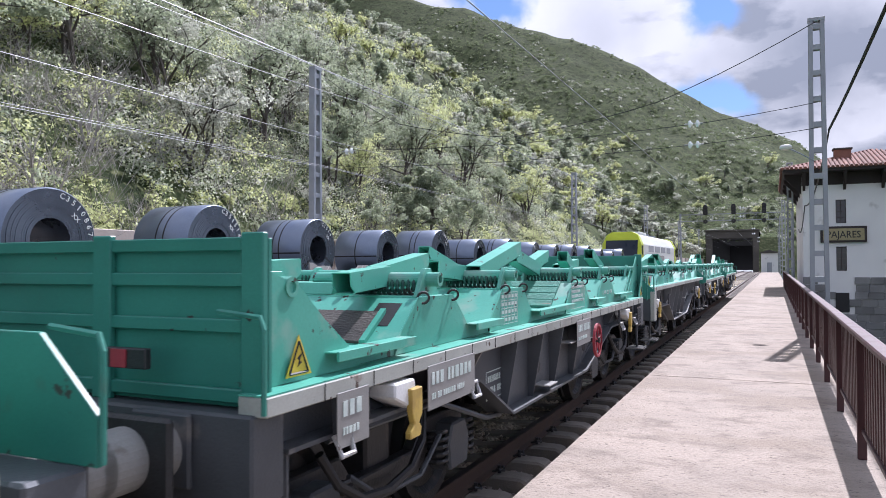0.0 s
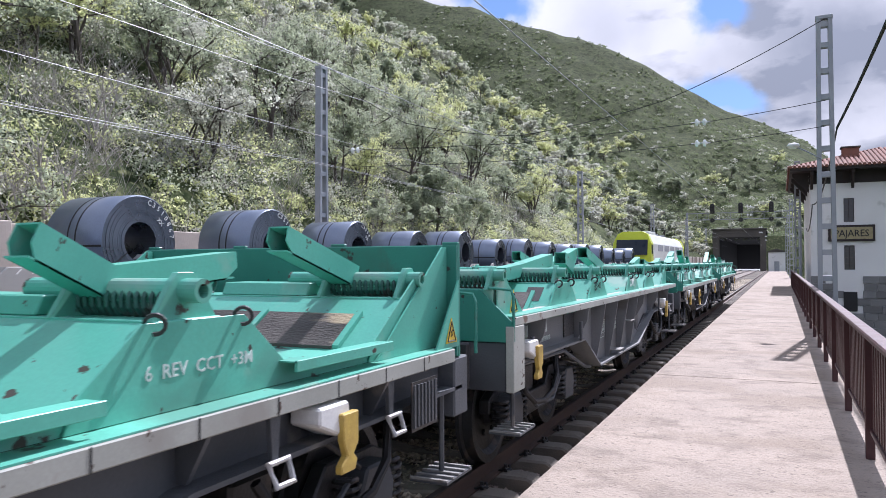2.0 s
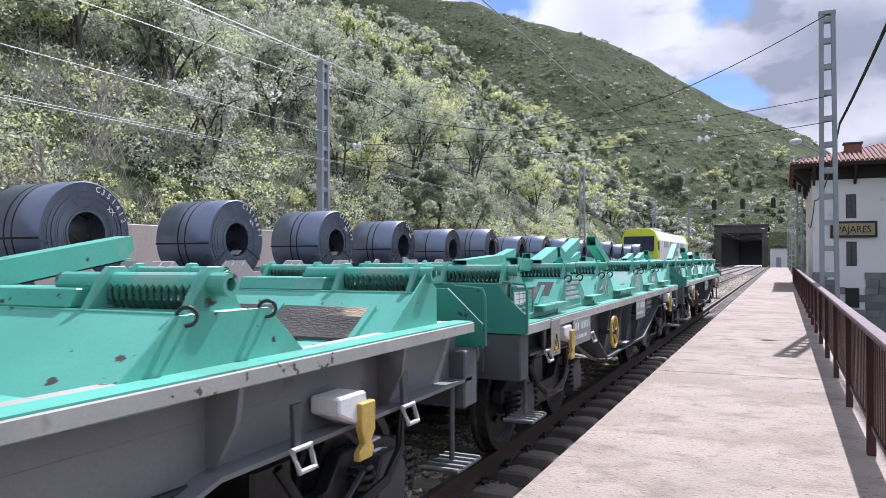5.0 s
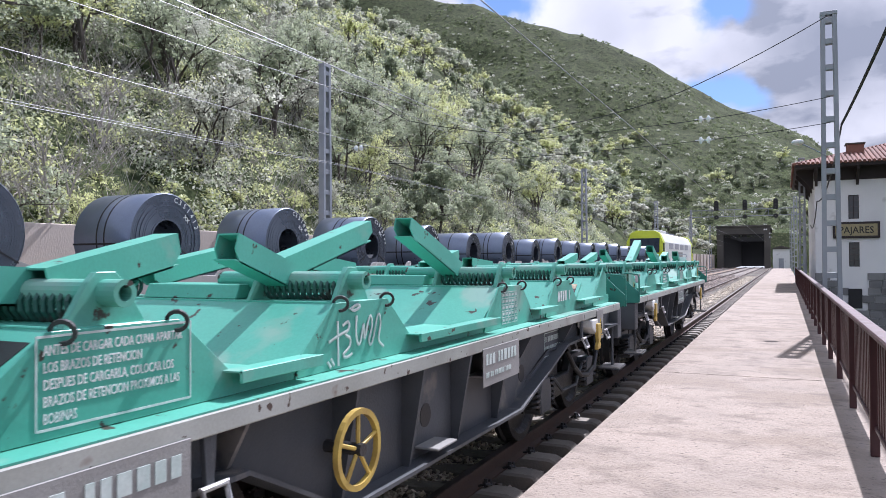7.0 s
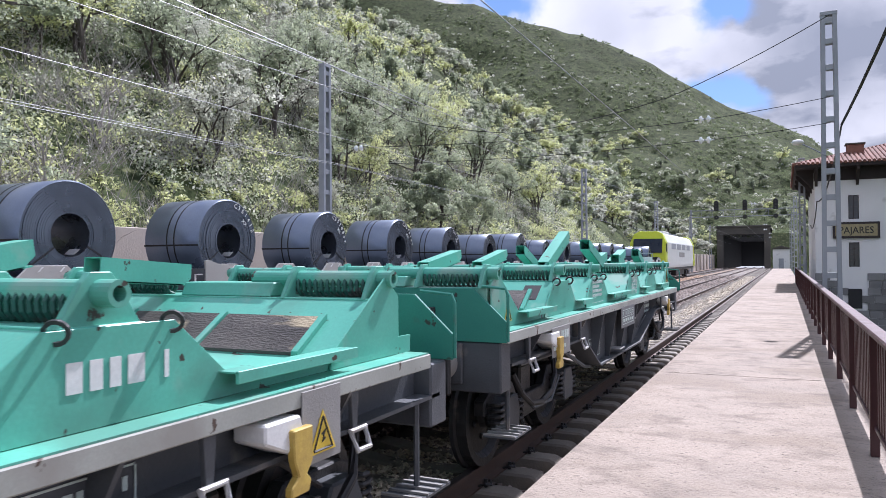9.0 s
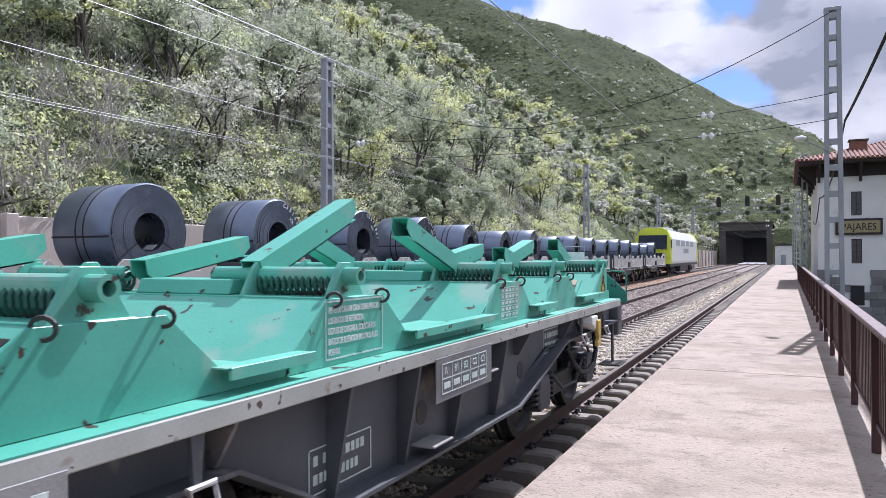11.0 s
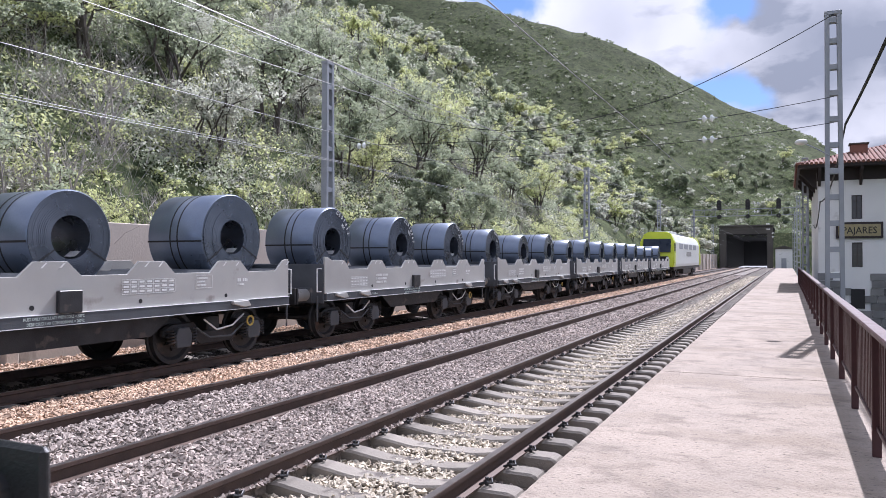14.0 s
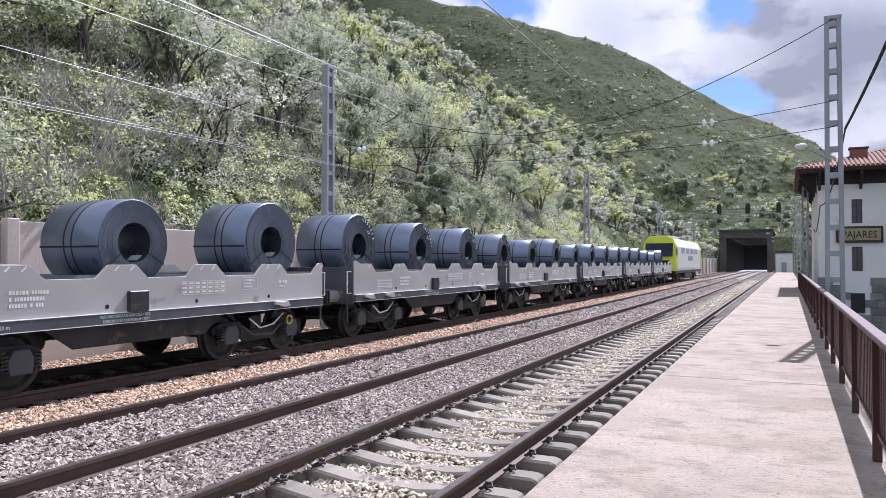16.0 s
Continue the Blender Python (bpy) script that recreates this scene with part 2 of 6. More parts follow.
TWIG = surface("bare_twigs", (0.44, 0.41, 0.38), (0.24, 0.22, 0.20), 2, 0.9, 0, 0.2, 30)
LIME = surface("lime_locomotive_paint", (0.60, 0.70, 0.03), (0.54, 0.63, 0.03), 1, 0.3, 0, 0.0)
LOCO_WHITE = surface("white_locomotive_paint", (0.74, 0.76, 0.74), (0.64, 0.66, 0.64), 0.7, 0.35, 0, 0.0, 50, (0.5, 0.5, 0.48), 1.2, 0.66)
DARK_GLASS = surface("dark_window_glass", (0.02, 0.024, 0.028), (0.015, 0.018, 0.02), 2, 0.06, 0, 0, spec=0.6)
BED_GREY = surface("packed_grey_ballast", (0.27, 0.235, 0.20), (0.16, 0.14, 0.12), 2.0, 0.95, 0, 1.0, 14, (0.10, 0.088, 0.076), 9.0, 0.52)
BED_WARM = surface("packed_rusty_ballast", (0.33, 0.23, 0.16), (0.20, 0.145, 0.105), 2.0, 0.95, 0, 1.0, 14, (0.11, 0.08, 0.06), 9.0, 0.52)
BED_PALE = surface("packed_pale_ballast", (0.34, 0.30, 0.22), (0.21, 0.18, 0.135), 2.0, 0.95, 0, 1.0, 14, (0.12, 0.10, 0.075), 9.0, 0.52)
# oily stone, with the shade below the coil wagons put into its colour
OILY_SHADED_STONE = surface("oil_black_ballast", (0.055, 0.048, 0.043), (0.03, 0.027, 0.025), 0.8, 0.85, 0, 0.4, 40, island=0.5)
# lining colour that carries the darkness inside the tunnel
TUNNEL_SHADE = surface("sooty_lining", (0.02, 0.019, 0.018), (0.012, 0.012, 0.011), 1, 0.95, 0, 0.2)
PLANK = surface("green_stained_timber", (0.10, 0.33, 0.25), (0.05, 0.19, 0.145), 2.0, 0.75, 0, 0.6, 24, (0.24, 0.20, 0.16), 2.4, 0.6, stretch=(1, 8, 8))
PAPER = surface("paper_label", (0.8, 0.79, 0.77), (0.7, 0.69, 0.68), 9, 0.6, 0, 0)


# ---- mesh helpers ----
def part(name, bm, material, parent=None, label="", smooth=False):
    me = bpy.data.meshes.new(name)
    bm.to_mesh(me)
    bm.free()
    me.materials.append(material)
    if smooth:
        me.polygons.foreach_set("use_smooth", [True] * len(me.polygons))
    ob = new(name, me)
    if parent:
        ob.parent = parent
    if label:
        ob["label"] = label
    return ob


def mesh_part(name, verts, faces, material, parent=None, label=""):
    me = bpy.data.meshes.new(name)
    me.from_pydata(verts, [], faces)
    me.materials.append(material)
    ob = new(name, me)
    if parent:
        ob.parent = parent
    if label:
        ob["label"] = label
    return ob


def again(src, parent=None, m=None):
    """Another piece on the mesh of src."""
    ob = new(src.name.split(".")[0], src.data)
    ob.parent = parent or src.parent
    if m:
        ob.matrix_basis = m
    return ob


def thing(name, label, category, group="", m=None, kind=""):
    ob = new(name)
    ob.empty_display_size = 0.2
    if m:
        ob.matrix_basis = m
    return tagged(ob, label, category, group, kind)


def bev(bm, w=0.006, seg=1):
    if w:
        bmesh.ops.bevel(bm, geom=bm.edges[:], offset=w, segments=seg, affect="EDGES", profile=0.6)
    return bm


def box(x0, x1, y0, y1, z0, z1, bevel=0.0, bm=None):
    bm = bm or bmesh.new()
    t = bmesh.new()
    bmesh.ops.create_cube(t, size=1)
    for v in t.verts:
        v.co = Vector(((x0 + x1) / 2 + v.co.x * (x1 - x0), (y0 + y1) / 2 + v.co.y * (y1 - y0), (z0 + z1) / 2 + v.co.z * (z1 - z0)))
    return join(bm, bev(t, bevel))


def join(bm, other, m=None):
    me = bpy.data.meshes.new("tmp")
    other.to_mesh(me)
    other.free()
    if m:
        me.transform(m)
    bm.from_mesh(me)
    bpy.data.meshes.remove(me)
    return bm


def slab(points, axis, a, b, bevel=0.0, bm=None):
    """A flat outline, extruded from a to b along an axis (the outline's two numbers are the other two axes in order)."""
    bm = bm or bmesh.new()
    t = bmesh.new()

    def at(p, d):
        q = list(p)
        q.insert("xyz".index(axis), d)
        return q
    lo, hi = [t.verts.new(at(p, a)) for p in points], [t.verts.new(at(p, b)) for p in points]
    t.faces.new(lo[::-1]), t.faces.new(hi)
    n = len(points)
    for i in range(n):
        t.faces.new((lo[i], lo[(i + 1) % n], hi[(i + 1) % n], hi[i]))
    bmesh.ops.recalc_face_normals(t, faces=t.faces[:])
    return join(bm, bev(t, bevel))


def rod(p, q, r, r2=None, sides=10, bm=None, caps=True):
    bm = bm or bmesh.new()
    p, q = Vector(p), Vector(q)
    t = bmesh.new()
    bmesh.ops.create_cone(t, cap_ends=caps, segments=sides, radius1=r, radius2=r if r2 is None else r2, depth=(q - p).length)
    return join(bm, t, Matrix.Translation((p + q) / 2) @ (q - p).to_track_quat("Z", "Y").to_matrix().to_4x4())


def bent(points, r, sides=8, bm=None):
    """One round bar along a line of points."""
    bm = bm or bmesh.new()
    p = [Vector(q) for q in points]
    loop = (p[0] - p[-1]).length < 1e-6
    rings = []
    up = Vector((0.13, 0.29, 0.95))
    for i, q in enumerate(p[:-1] if loop else p):
        a = p[i - 1] if i else (p[-2] if loop else q)
        b = p[i + 1] if i + 1 < len(p) else q
        d = (b - a).normalized()
        u = d.cross(up if abs(d.dot(up)) < 0.95 else Vector((1, 0, 0))).normalized()
        w = d.cross(u)
        rings.append([bm.verts.new(q + (u * math.cos(2 * math.pi * k / sides) + w * math.sin(2 * math.pi * k / sides)) * r) for k in range(sides)])
    for a, b in list(zip(rings, rings[1:])) + ([(rings[-1], rings[0])] if loop else []):
        for k in range(sides):
            bm.faces.new((a[k], a[(k + 1) % sides], b[(k + 1) % sides], b[k]))
    if not loop:
        bm.faces.new(rings[0][::-1]), bm.faces.new(rings[-1])
    return bm


def helix(axis_pose, radius, length, turns, r, sides=6, steps=10):
    n = int(turns * steps)
    return bent([axis_pose @ Vector((radius * math.cos(2 * math.pi * k / steps), radius * math.sin(2 * math.pi * k / steps), length * k / n)) for k in range(n + 1)], r, sides)


def spun(profile, axis="z", sides=32, m=None, bm=None, closed=True):
    """A ring turned from (radius, height) pairs."""
    bm = bm or bmesh.new()
    t = bmesh.new()
    rings = []
    for r, h in profile:
        rings.append([t.verts.new((r * math.cos(2 * math.pi * k / sides), r * math.sin(2 * math.pi * k / sides), h)) for k in range(sides)])
    pairs = list(zip(rings, rings[1:])) + ([(rings[-1], rings[0])] if closed else [])
    for a, b in pairs:
        for k in range(sides):
            t.faces.new((a[k], a[(k + 1) % sides], b[(k + 1) % sides], b[k]))
    bmesh.ops.recalc_face_normals(t, faces=t.faces[:])
    turn = {"z": Matrix(), "x": pose(0, 0, 0, 0, 90, 0), "y": pose(0, 0, 0, -90, 0, 0)}[axis]
    return join(bm, t, (m or Matrix()) @ turn)


def lettering(text, size, m, material, parent, label="", thick=0.002, align="LEFT"):
    cu = bpy.data.curves.new("lettering", "FONT")
    cu.body, cu.size, cu.extrude, cu.align_x, cu.resolution_u = text, size, thick, align, 2
    cu.offset = size * 0.008
    tmp = new("lettering", cu)
    me = bpy.data.meshes.new_from_object(tmp.evaluated_get(bpy.context.evaluated_depsgraph_get()))
    bpy.data.objects.remove(tmp)
    me.materials.clear()
    me.materials.append(material)
    ob = new("lettering", me)
    ob.parent, ob.matrix_basis = parent, m
    if label:
        ob["label"] = label
    return ob


SIDE_ON = pose(0, 0, 0, 90, 0, 90)  # lettering that faces +x and reads along +y

# ---- the plan ----
TRACK = (-3.35, -6.70, -10.5)
GAUGE = 1.74
TOP = 0.17        # platform surface
EDGE, RAIL_X = -1.70, 0.66


# ---- ground, one sheet ----
def ease(t):
    t = min(1, max(0, t))
    return t * t * (3 - 2 * t)


CREST_X = (-330, -230, -131.8, -117.5, -98.3, -80.0, -65.0, -55.3, -41.3, -32.2, -21.3, -10.6, 1.7, 9.7, 15.5, 40, 90)
CREST_Z = (178.0, 150.0, 125.4, 117.1, 109.8, 101.4, 94.0, 89.1, 79.2, 73.2, 65.6, 60.7, 54.4, 50.0, 44.9, 28, 0)


def crest(x):
    """Height of the dome-shaped hill behind the tunnel, along its ridge."""
    return max(0.0, float(np.interp(x, CREST_X, CREST_Z)))


def height(x, y):
    n = noise.noise((x * 0.03, y * 0.03, 0)) * 4 + noise.noise((x * 0.11, y * 0.11, 3)) * 1.2
    d = -13.7 - x
    near = 0.0
    if d > 0:
        near = 2.1 + 0.80 * min(d, 55) + 0.52 * max(0, d - 55)
        near *= 0.55 + 0.45 * ease((d + 1) / 5)
        near += n * ease((d - 3) / 22)
    far = 0.0
    if y > 166:
        far = crest(x) * (min(1, (y - 166) / 154) ** 0.92 if y < 320 else 1 - 0.25 * ease((y - 320) / 160))
        far += n * 1.3 * ease((y - 170) / 60)
        if y < 190 and -13.5 < x < 2:
            far = max(far, 7.5)
    near *= 1 - 0.85 * ease((y - 330) / 200)
    z = max(near, far)
    if x > 1.2 and z < 4:
        z -= 3.1 * ease((x - 1.2) / 3)
    return z - 0.42


def ground():
    xs = list(np.arange(-13.6, 1.3, 1.24)) + list(np.arange(1.4, 12, 1.6)) + list(np.arange(14, 60, 6)) + list(np.arange(70, 700, 45))
    xs = list(-13.7 - np.concatenate([np.arange(0, 12, 0.6), np.arange(12, 80, 2.0), np.arange(80, 200, 5), np.arange(200, 900, 50)]))[::-1] + xs
    ys = list(np.arange(-160, -10, 25)) + list(np.arange(-10, 60, 1.2)) + list(np.arange(60, 164, 2.6)) + [165.5, 166.5] + list(np.arange(169, 340, 4)) + list(np.arange(350, 1400, 70))
    verts = [(x, y, height(x, y)) for y in ys for x in xs]
    w = len(xs)
    faces = [(j * w + i, j * w + i + 1, (j + 1) * w + i + 1, (j + 1) * w + i) for j in range(len(ys) - 1) for i in range(w - 1)
             if not (-12.6 < xs[i] and xs[i + 1] < -3.0 and 164 < ys[j] < 168)]
    ob = mesh_part("ground", verts, faces, GRASS)
    ob.data.polygons.foreach_set("use_smooth", [True] * len(faces))
    tagged(ob, "grassy hillside above the railway cutting", "ground", kind="structure")


ground()


# ---- railway tracks ----
def rail_outline():
    h = [(-0.036, 0), (0.036, 0), (0.036, -0.035), (0.010, -0.05), (0.010, -0.135), (0.07, -0.15), (0.07, -0.165), (-0.07, -0.165), (-0.07, -0.15), (-0.010, -0.135), (-0.010, -0.05), (-0.036, -0.035)]
    return h


def sleeper_mesh():
    pts = [(-1.28, -0.20), (-1.22, -0.165), (-0.72, -0.165), (-0.35, -0.215), (0.35, -0.215), (0.72, -0.165), (1.22, -0.165), (1.28, -0.20), (1.30, -0.42), (-1.30, -0.42)]
    return slab(pts, "y", -0.125, 0.125, 0.022)


def clip_mesh():
    bm = bent([(-0.05, 0.05, -0.145), (0.02, 0.06, -0.115), (0.05, 0.0, -0.135), (0.02, -0.06, -0.115), (-0.05, -0.05, -0.145)], 0.012, 6)
    return rod((0.0, 0, -0.16), (0.0, 0, -0.09), 0.018, None, 6, bm)


def track(name, x, label, y1, sleepers, first, clips):
    t = thing(name, label, "railway track", kind="structure", m=pose(x, 0, 0))
    for sx in (-GAUGE / 2, GAUGE / 2):
        rail = part("rail", slab([(sx + px, pz) for px, pz in rail_outline()], "y", -40, y1), RAIL, t, "rust-brown steel rail")
        part("rail_head", box(sx - 0.030, sx + 0.030, -40, y1, 0.0005, 0.0035), RAIL_HEAD, rail, "polished running surface")
    one = two = None
    for k in range(sleepers):
        m = pose(0, first + 0.6 * k, 0)
        if one is None:
            one = part("sleeper", sleeper_mesh(), SLEEPER, t)
            one.matrix_basis = m
        else:
            again(one, t, m)
        if k < clips:
            for sx, flip in ((-GAUGE / 2 + 0.10, 0), (-GAUGE / 2 - 0.10, 180), (GAUGE / 2 + 0.10, 0), (GAUGE / 2 - 0.10, 180)):
                cm = pose(sx, first + 0.6 * k, 0, 0, 0, flip)
                if two is None:
                    two = part("rail_clip", clip_mesh(), BLACK_STEEL, t, "black sprung rail clip")
                    two.matrix_basis = cm
                else:
                    again(two, t, cm)
    return t


track("track_near", TRACK[0], "near track on concrete sleepers with sprung clips", 172, 270, 0.52, 46)
track("track_middle", TRACK[1], "middle track with sleepers sunk in ballast", 172, 150, 1.0, 0)
track("track_far", TRACK[2], "far track carrying the coil train", 172, 150, 1.0, 0)


def stones(name, material, spots, label):
    """Loose broken stones, one sheet of them."""
    base = np.array([(1, 0, 0), (-1, 0, 0), (0, 1, 0), (0, -1, 0), (0, 0, 1), (0, 0, -1)], float)
    tri = np.array([(0, 2, 4), (2, 1, 4), (1, 3, 4), (3, 0, 4), (2, 0, 5), (1, 2, 5), (3, 1, 5), (0, 3, 5)])
    rng = np.random.default_rng(5)
    n = len(spots)
    v = base[None] * rng.uniform(0.55, 1.35, (n, 6, 1)) + rng.uniform(-0.25, 0.25, (n, 6, 3))
    a = rng.uniform(0, 6.28, n)
    ca, sa = np.cos(a)[:, None], np.sin(a)[:, None]
    tilt = rng.uniform(-0.9, 0.9, n)
    ct, st = np.cos(tilt)[:, None], np.sin(tilt)[:, None]
    x, y, z = v[..., 0], v[..., 1] * ct - v[..., 2] * st, v[..., 1] * st + v[..., 2] * ct
    v = np.stack([x * ca - y * sa, x * sa + y * ca, z * 0.75], -1) * spots[:, 3][:, None, None] + spots[:, None, :3]
    f = (tri[None] + 6 * np.arange(n)[:, None, None]).reshape(-1, 3)
    ob = mesh_part(name, v.reshape(-1, 3).tolist(), f.tolist(), material)
    tagged(ob, label, "ballast", kind="stuff")


def ballast_bed():
    rng = np.random.default_rng(2)

    def strip(x0, x1, z, per_m2, y0=2.5, y1=88.0, fall=14.0, size=(0.021, 0.041)):
        out = []
        y = y0
        while y < y1:
            dens = per_m2 / (1 + max(0, (y - 9) / fall)) ** 1.7
            n = int((x1 - x0) * 0.5 * dens)
            big = 1 + max(0, (y - 9) / fall) * 0.5
            px, py = rng.uniform(x0, x1, n), rng.uniform(y, y + 0.5, n)
            pz = z(px) + rng.uniform(-0.012, 0.015, n)
            out.append(np.stack([px, py, pz, rng.uniform(*size, n) * big], -1))
            y += 0.5
        return np.concatenate(out)
    flat = lambda level: (lambda px: np.full(len(px), level))
    crib = lambda px: -0.262 + 0.028 * np.cos((px - TRACK[0]) * 3)
    bed = lambda px: -0.135 - 0.03 * np.cos((px + 5.0) * 1.3)
    stones("ballast_between_tracks", STONE_GREY, np.concatenate([strip(-5.75, -4.15, bed, 760), strip(-7.5, -5.9, flat(-0.115), 560), strip(-2.55, -1.7, lambda px: -0.27 - 0.12 * (px + 2.55), 520)]), "grey broken ballast between the rails")
    stones("ballast_pale", STONE_PALE, strip(-4.2, -2.5, crib, 640), "pale yellowish ballast between the sleepers")
    stones("ballast_rusty", STONE_WARM, np.concatenate([strip(-9.25, -7.6, lambda px: -0.14 - 0.03 * (px + 8.5) ** 2, 520), strip(-13.3, -12.1, flat(-0.17), 260)]), "rust-coloured ballast beside the far track")
    stones("ballast_oily", OILY_SHADED_STONE, strip(-12.1, -9.25, flat(-0.205), 330), "oily ballast, coloured darker for the shade under the coil train")
    # the bed below the loose stones; under the far train its colour includes wagon shade
    for name, x0, x1, z, mat, lab in (("ballast_bed_grey", -7.62, -4.2, -0.165, BED_GREY, "grey ballast bed"), ("ballast_bed_pale", -4.2, -1.75, -0.325, BED_PALE, "pale ballast bed under the near track"),
                                      ("ballast_bed_rusty", -9.25, -7.62, -0.205, BED_WARM, "rust-stained ballast bed"), ("ballast_bed_oily", -12.1, -9.25, -0.24, OILY_SHADED_STONE, "oily ballast bed, coloured darker for the train's shade"),
                                      ("ballast_bed_wallside", -13.4, -12.1, -0.205, BED_WARM, "rust-stained ballast bed along the wall")):
        bm = box(x0, x1, -40, 172, -0.5, z)
        tagged(part(name, bm, mat), lab, "ballast", kind="structure")


ballast_bed()


# ---- platform and railing ----
def platform():
    p = thing("platform", "worn pinkish concrete station platform", "platform", kind="structure")
    y = -6.0
    while y < 128:
        step = 17.0
        part("slab", box(EDGE, 0.86, y + 0.006, y + step - 0.006, -0.1, TOP, 0.012), PLATFORM, p)
        y += step
    part("platform_wall", box(EDGE + 0.12, 0.80, -6, 128, -0.6, -0.1), WALL, p, "shaded concrete platform wall")


platform()


def railing():
    r = thing("railing", "brown painted sheet-metal railing along the platform", "railing")
    post = bar = None
    ys = [0.55 + 2.15 * k for k in range(-2, 26)]
    for y in ys:
        m = pose(RAIL_X, y, 0)
        if post is None:
            post = part("post", box(-0.035, 0.035, -0.03, 0.03, TOP, 1.2, 0.006), RAILING, r)
            post.matrix_basis = m
        else:
            again(post, r, m)
    sheet = None
    for y in ys[:-1]:
        m = pose(RAIL_X, y, 0)
        if sheet is None:
            pts = []
            n = 14
            for k in range(n):
                a, b = 0.04 + (2.07 * k) / n, 0.04 + (2.07 * (k + 1)) / n
                w = (b - a)
                pts += [(0.012, a), (0.012, a + w * 0.4), (0.036, a + w * 0.5), (0.036, a + w * 0.9)]
            pts += [(0.012, 2.11)]
            outline = pts + [(x + 0.004, y2) for x, y2 in reversed(pts)]
            sheet = part("sheet_panel", slab(outline, "z", 0.42, 1.17), RAILING, r, "ribbed brown sheet panel")
            sheet.matrix_basis = m
        else:
            again(sheet, r, m)
    part("handrail", box(RAIL_X - 0.055, RAIL_X + 0.065, ys[0], ys[-1], 1.185, 1.235, 0.012), RAILING, r, "flat handrail worn pale on top")
    part("bottom_rail", box(RAIL_X - 0.005, RAIL_X + 0.045, ys[0], ys[-1], 0.39, 0.425, 0.005), RAILING, r)


railing()


# ---- retaining wall on the hill side ----
def retaining_wall():
    w = thing("wall_west", "stained concrete retaining wall with upright ribs", "wall", kind="structure")
    for k in range(29):
        y = -9 + 6.0 * k
        part("panel", box(-13.9, -13.5, y + 0.01, y + 5.99, -0.5, 2.62 + 0.03 * math.sin(k * 2.1), 0.015), WALL, w)
        part("rib", box(-13.49, -13.30, y - 0.13, y + 0.13, -0.5, 2.66, 0.015), WALL, w, "upright concrete rib")


retaining_wall()


# ---- overhead line ----
def lattice_mast(name, label, x, y, h, w0=0.44, w1=0.26, turn=0):
    t = thing(name, label, "mast", "overhead line masts", pose(x, y, -0.35, 0, 0, turn))
    for sx in (-1, 1):
        bm = slab([(sx * w0 / 2 - 0.05, 0), (sx * w0 / 2 + 0.05, 0), (sx * w1 / 2 + 0.05, h), (sx * w1 / 2 - 0.05, h)], "y", -0.10, 0.10, 0.006)
        part("leg", bm, MAST_GREY, t)
    z, step = 0.45, 0.62
    while z < h - 0.1:
        w = w0 + (w1 - w0) * z / h
        part("batten", box(-w / 2, w / 2, -0.085, 0.085, z, z + 0.13, 0.004), MAST_GREY, t)
        z += step if z < h - 1.2 else 0.5
    part("cap", box(-w1 / 2 - 0.06, w1 / 2 + 0.06, -0.11, 0.11, h - 0.04, h + 0.05, 0.006), MAST_GREY, t)
    return t


def masts():
    for k in range(6):
        lattice_mast("lattice_mast", "grey battened steel overhead-line mast by the retaining wall", -12.5, 18.3 + 31.3 * k, 8.05 + (0.35 if k else 0), 0.40, 0.26, 90 if k == 0 else 0)
    for y in (19.6, 50, 80, 108, 138):
        lattice_mast("lattice_mast", "grey battened steel mast beside the platform railing", 1.02, y, 8.0 if y < 30 else 8.3, 0.33, 0.25)


masts()


def wire(name, label, points, r, material=WIRE, sag=0.0, steps=10):
    pts = []
    for p, q in zip(points, points[1:]):
        for k in range(steps):
            u = k / steps
            v = Vector(p).lerp(Vector(q), u)
            v.z -= sag * 4 * u * (1 - u)
            pts.append(v)
    pts.append(Vector(points[-1]))
    return tagged(part(name, bent(pts, r, 5), material), label, "wire", "overhead wires")


def insulator(p, label="pair of white glass insulator bells on the cross wire"):
    t = thing("insulator", label, "insulator", "insulators", pose(*p) @ Matrix.Diagonal((0.75, 0.75, 0.75, 1)))
    for dx in (-0.12, 0.12):
        part("bell", spun([(0.02, -0.07), (0.10, -0.04), (0.125, 0.02), (0.06, 0.05), (0.03, 0.09)], "x", 16, pose(dx, 0, 0)), INSULATOR, t)
    part("pin", rod((-0.3, 0, 0), (0.3, 0, 0), 0.018, None, 6), MAST_GREY, t)


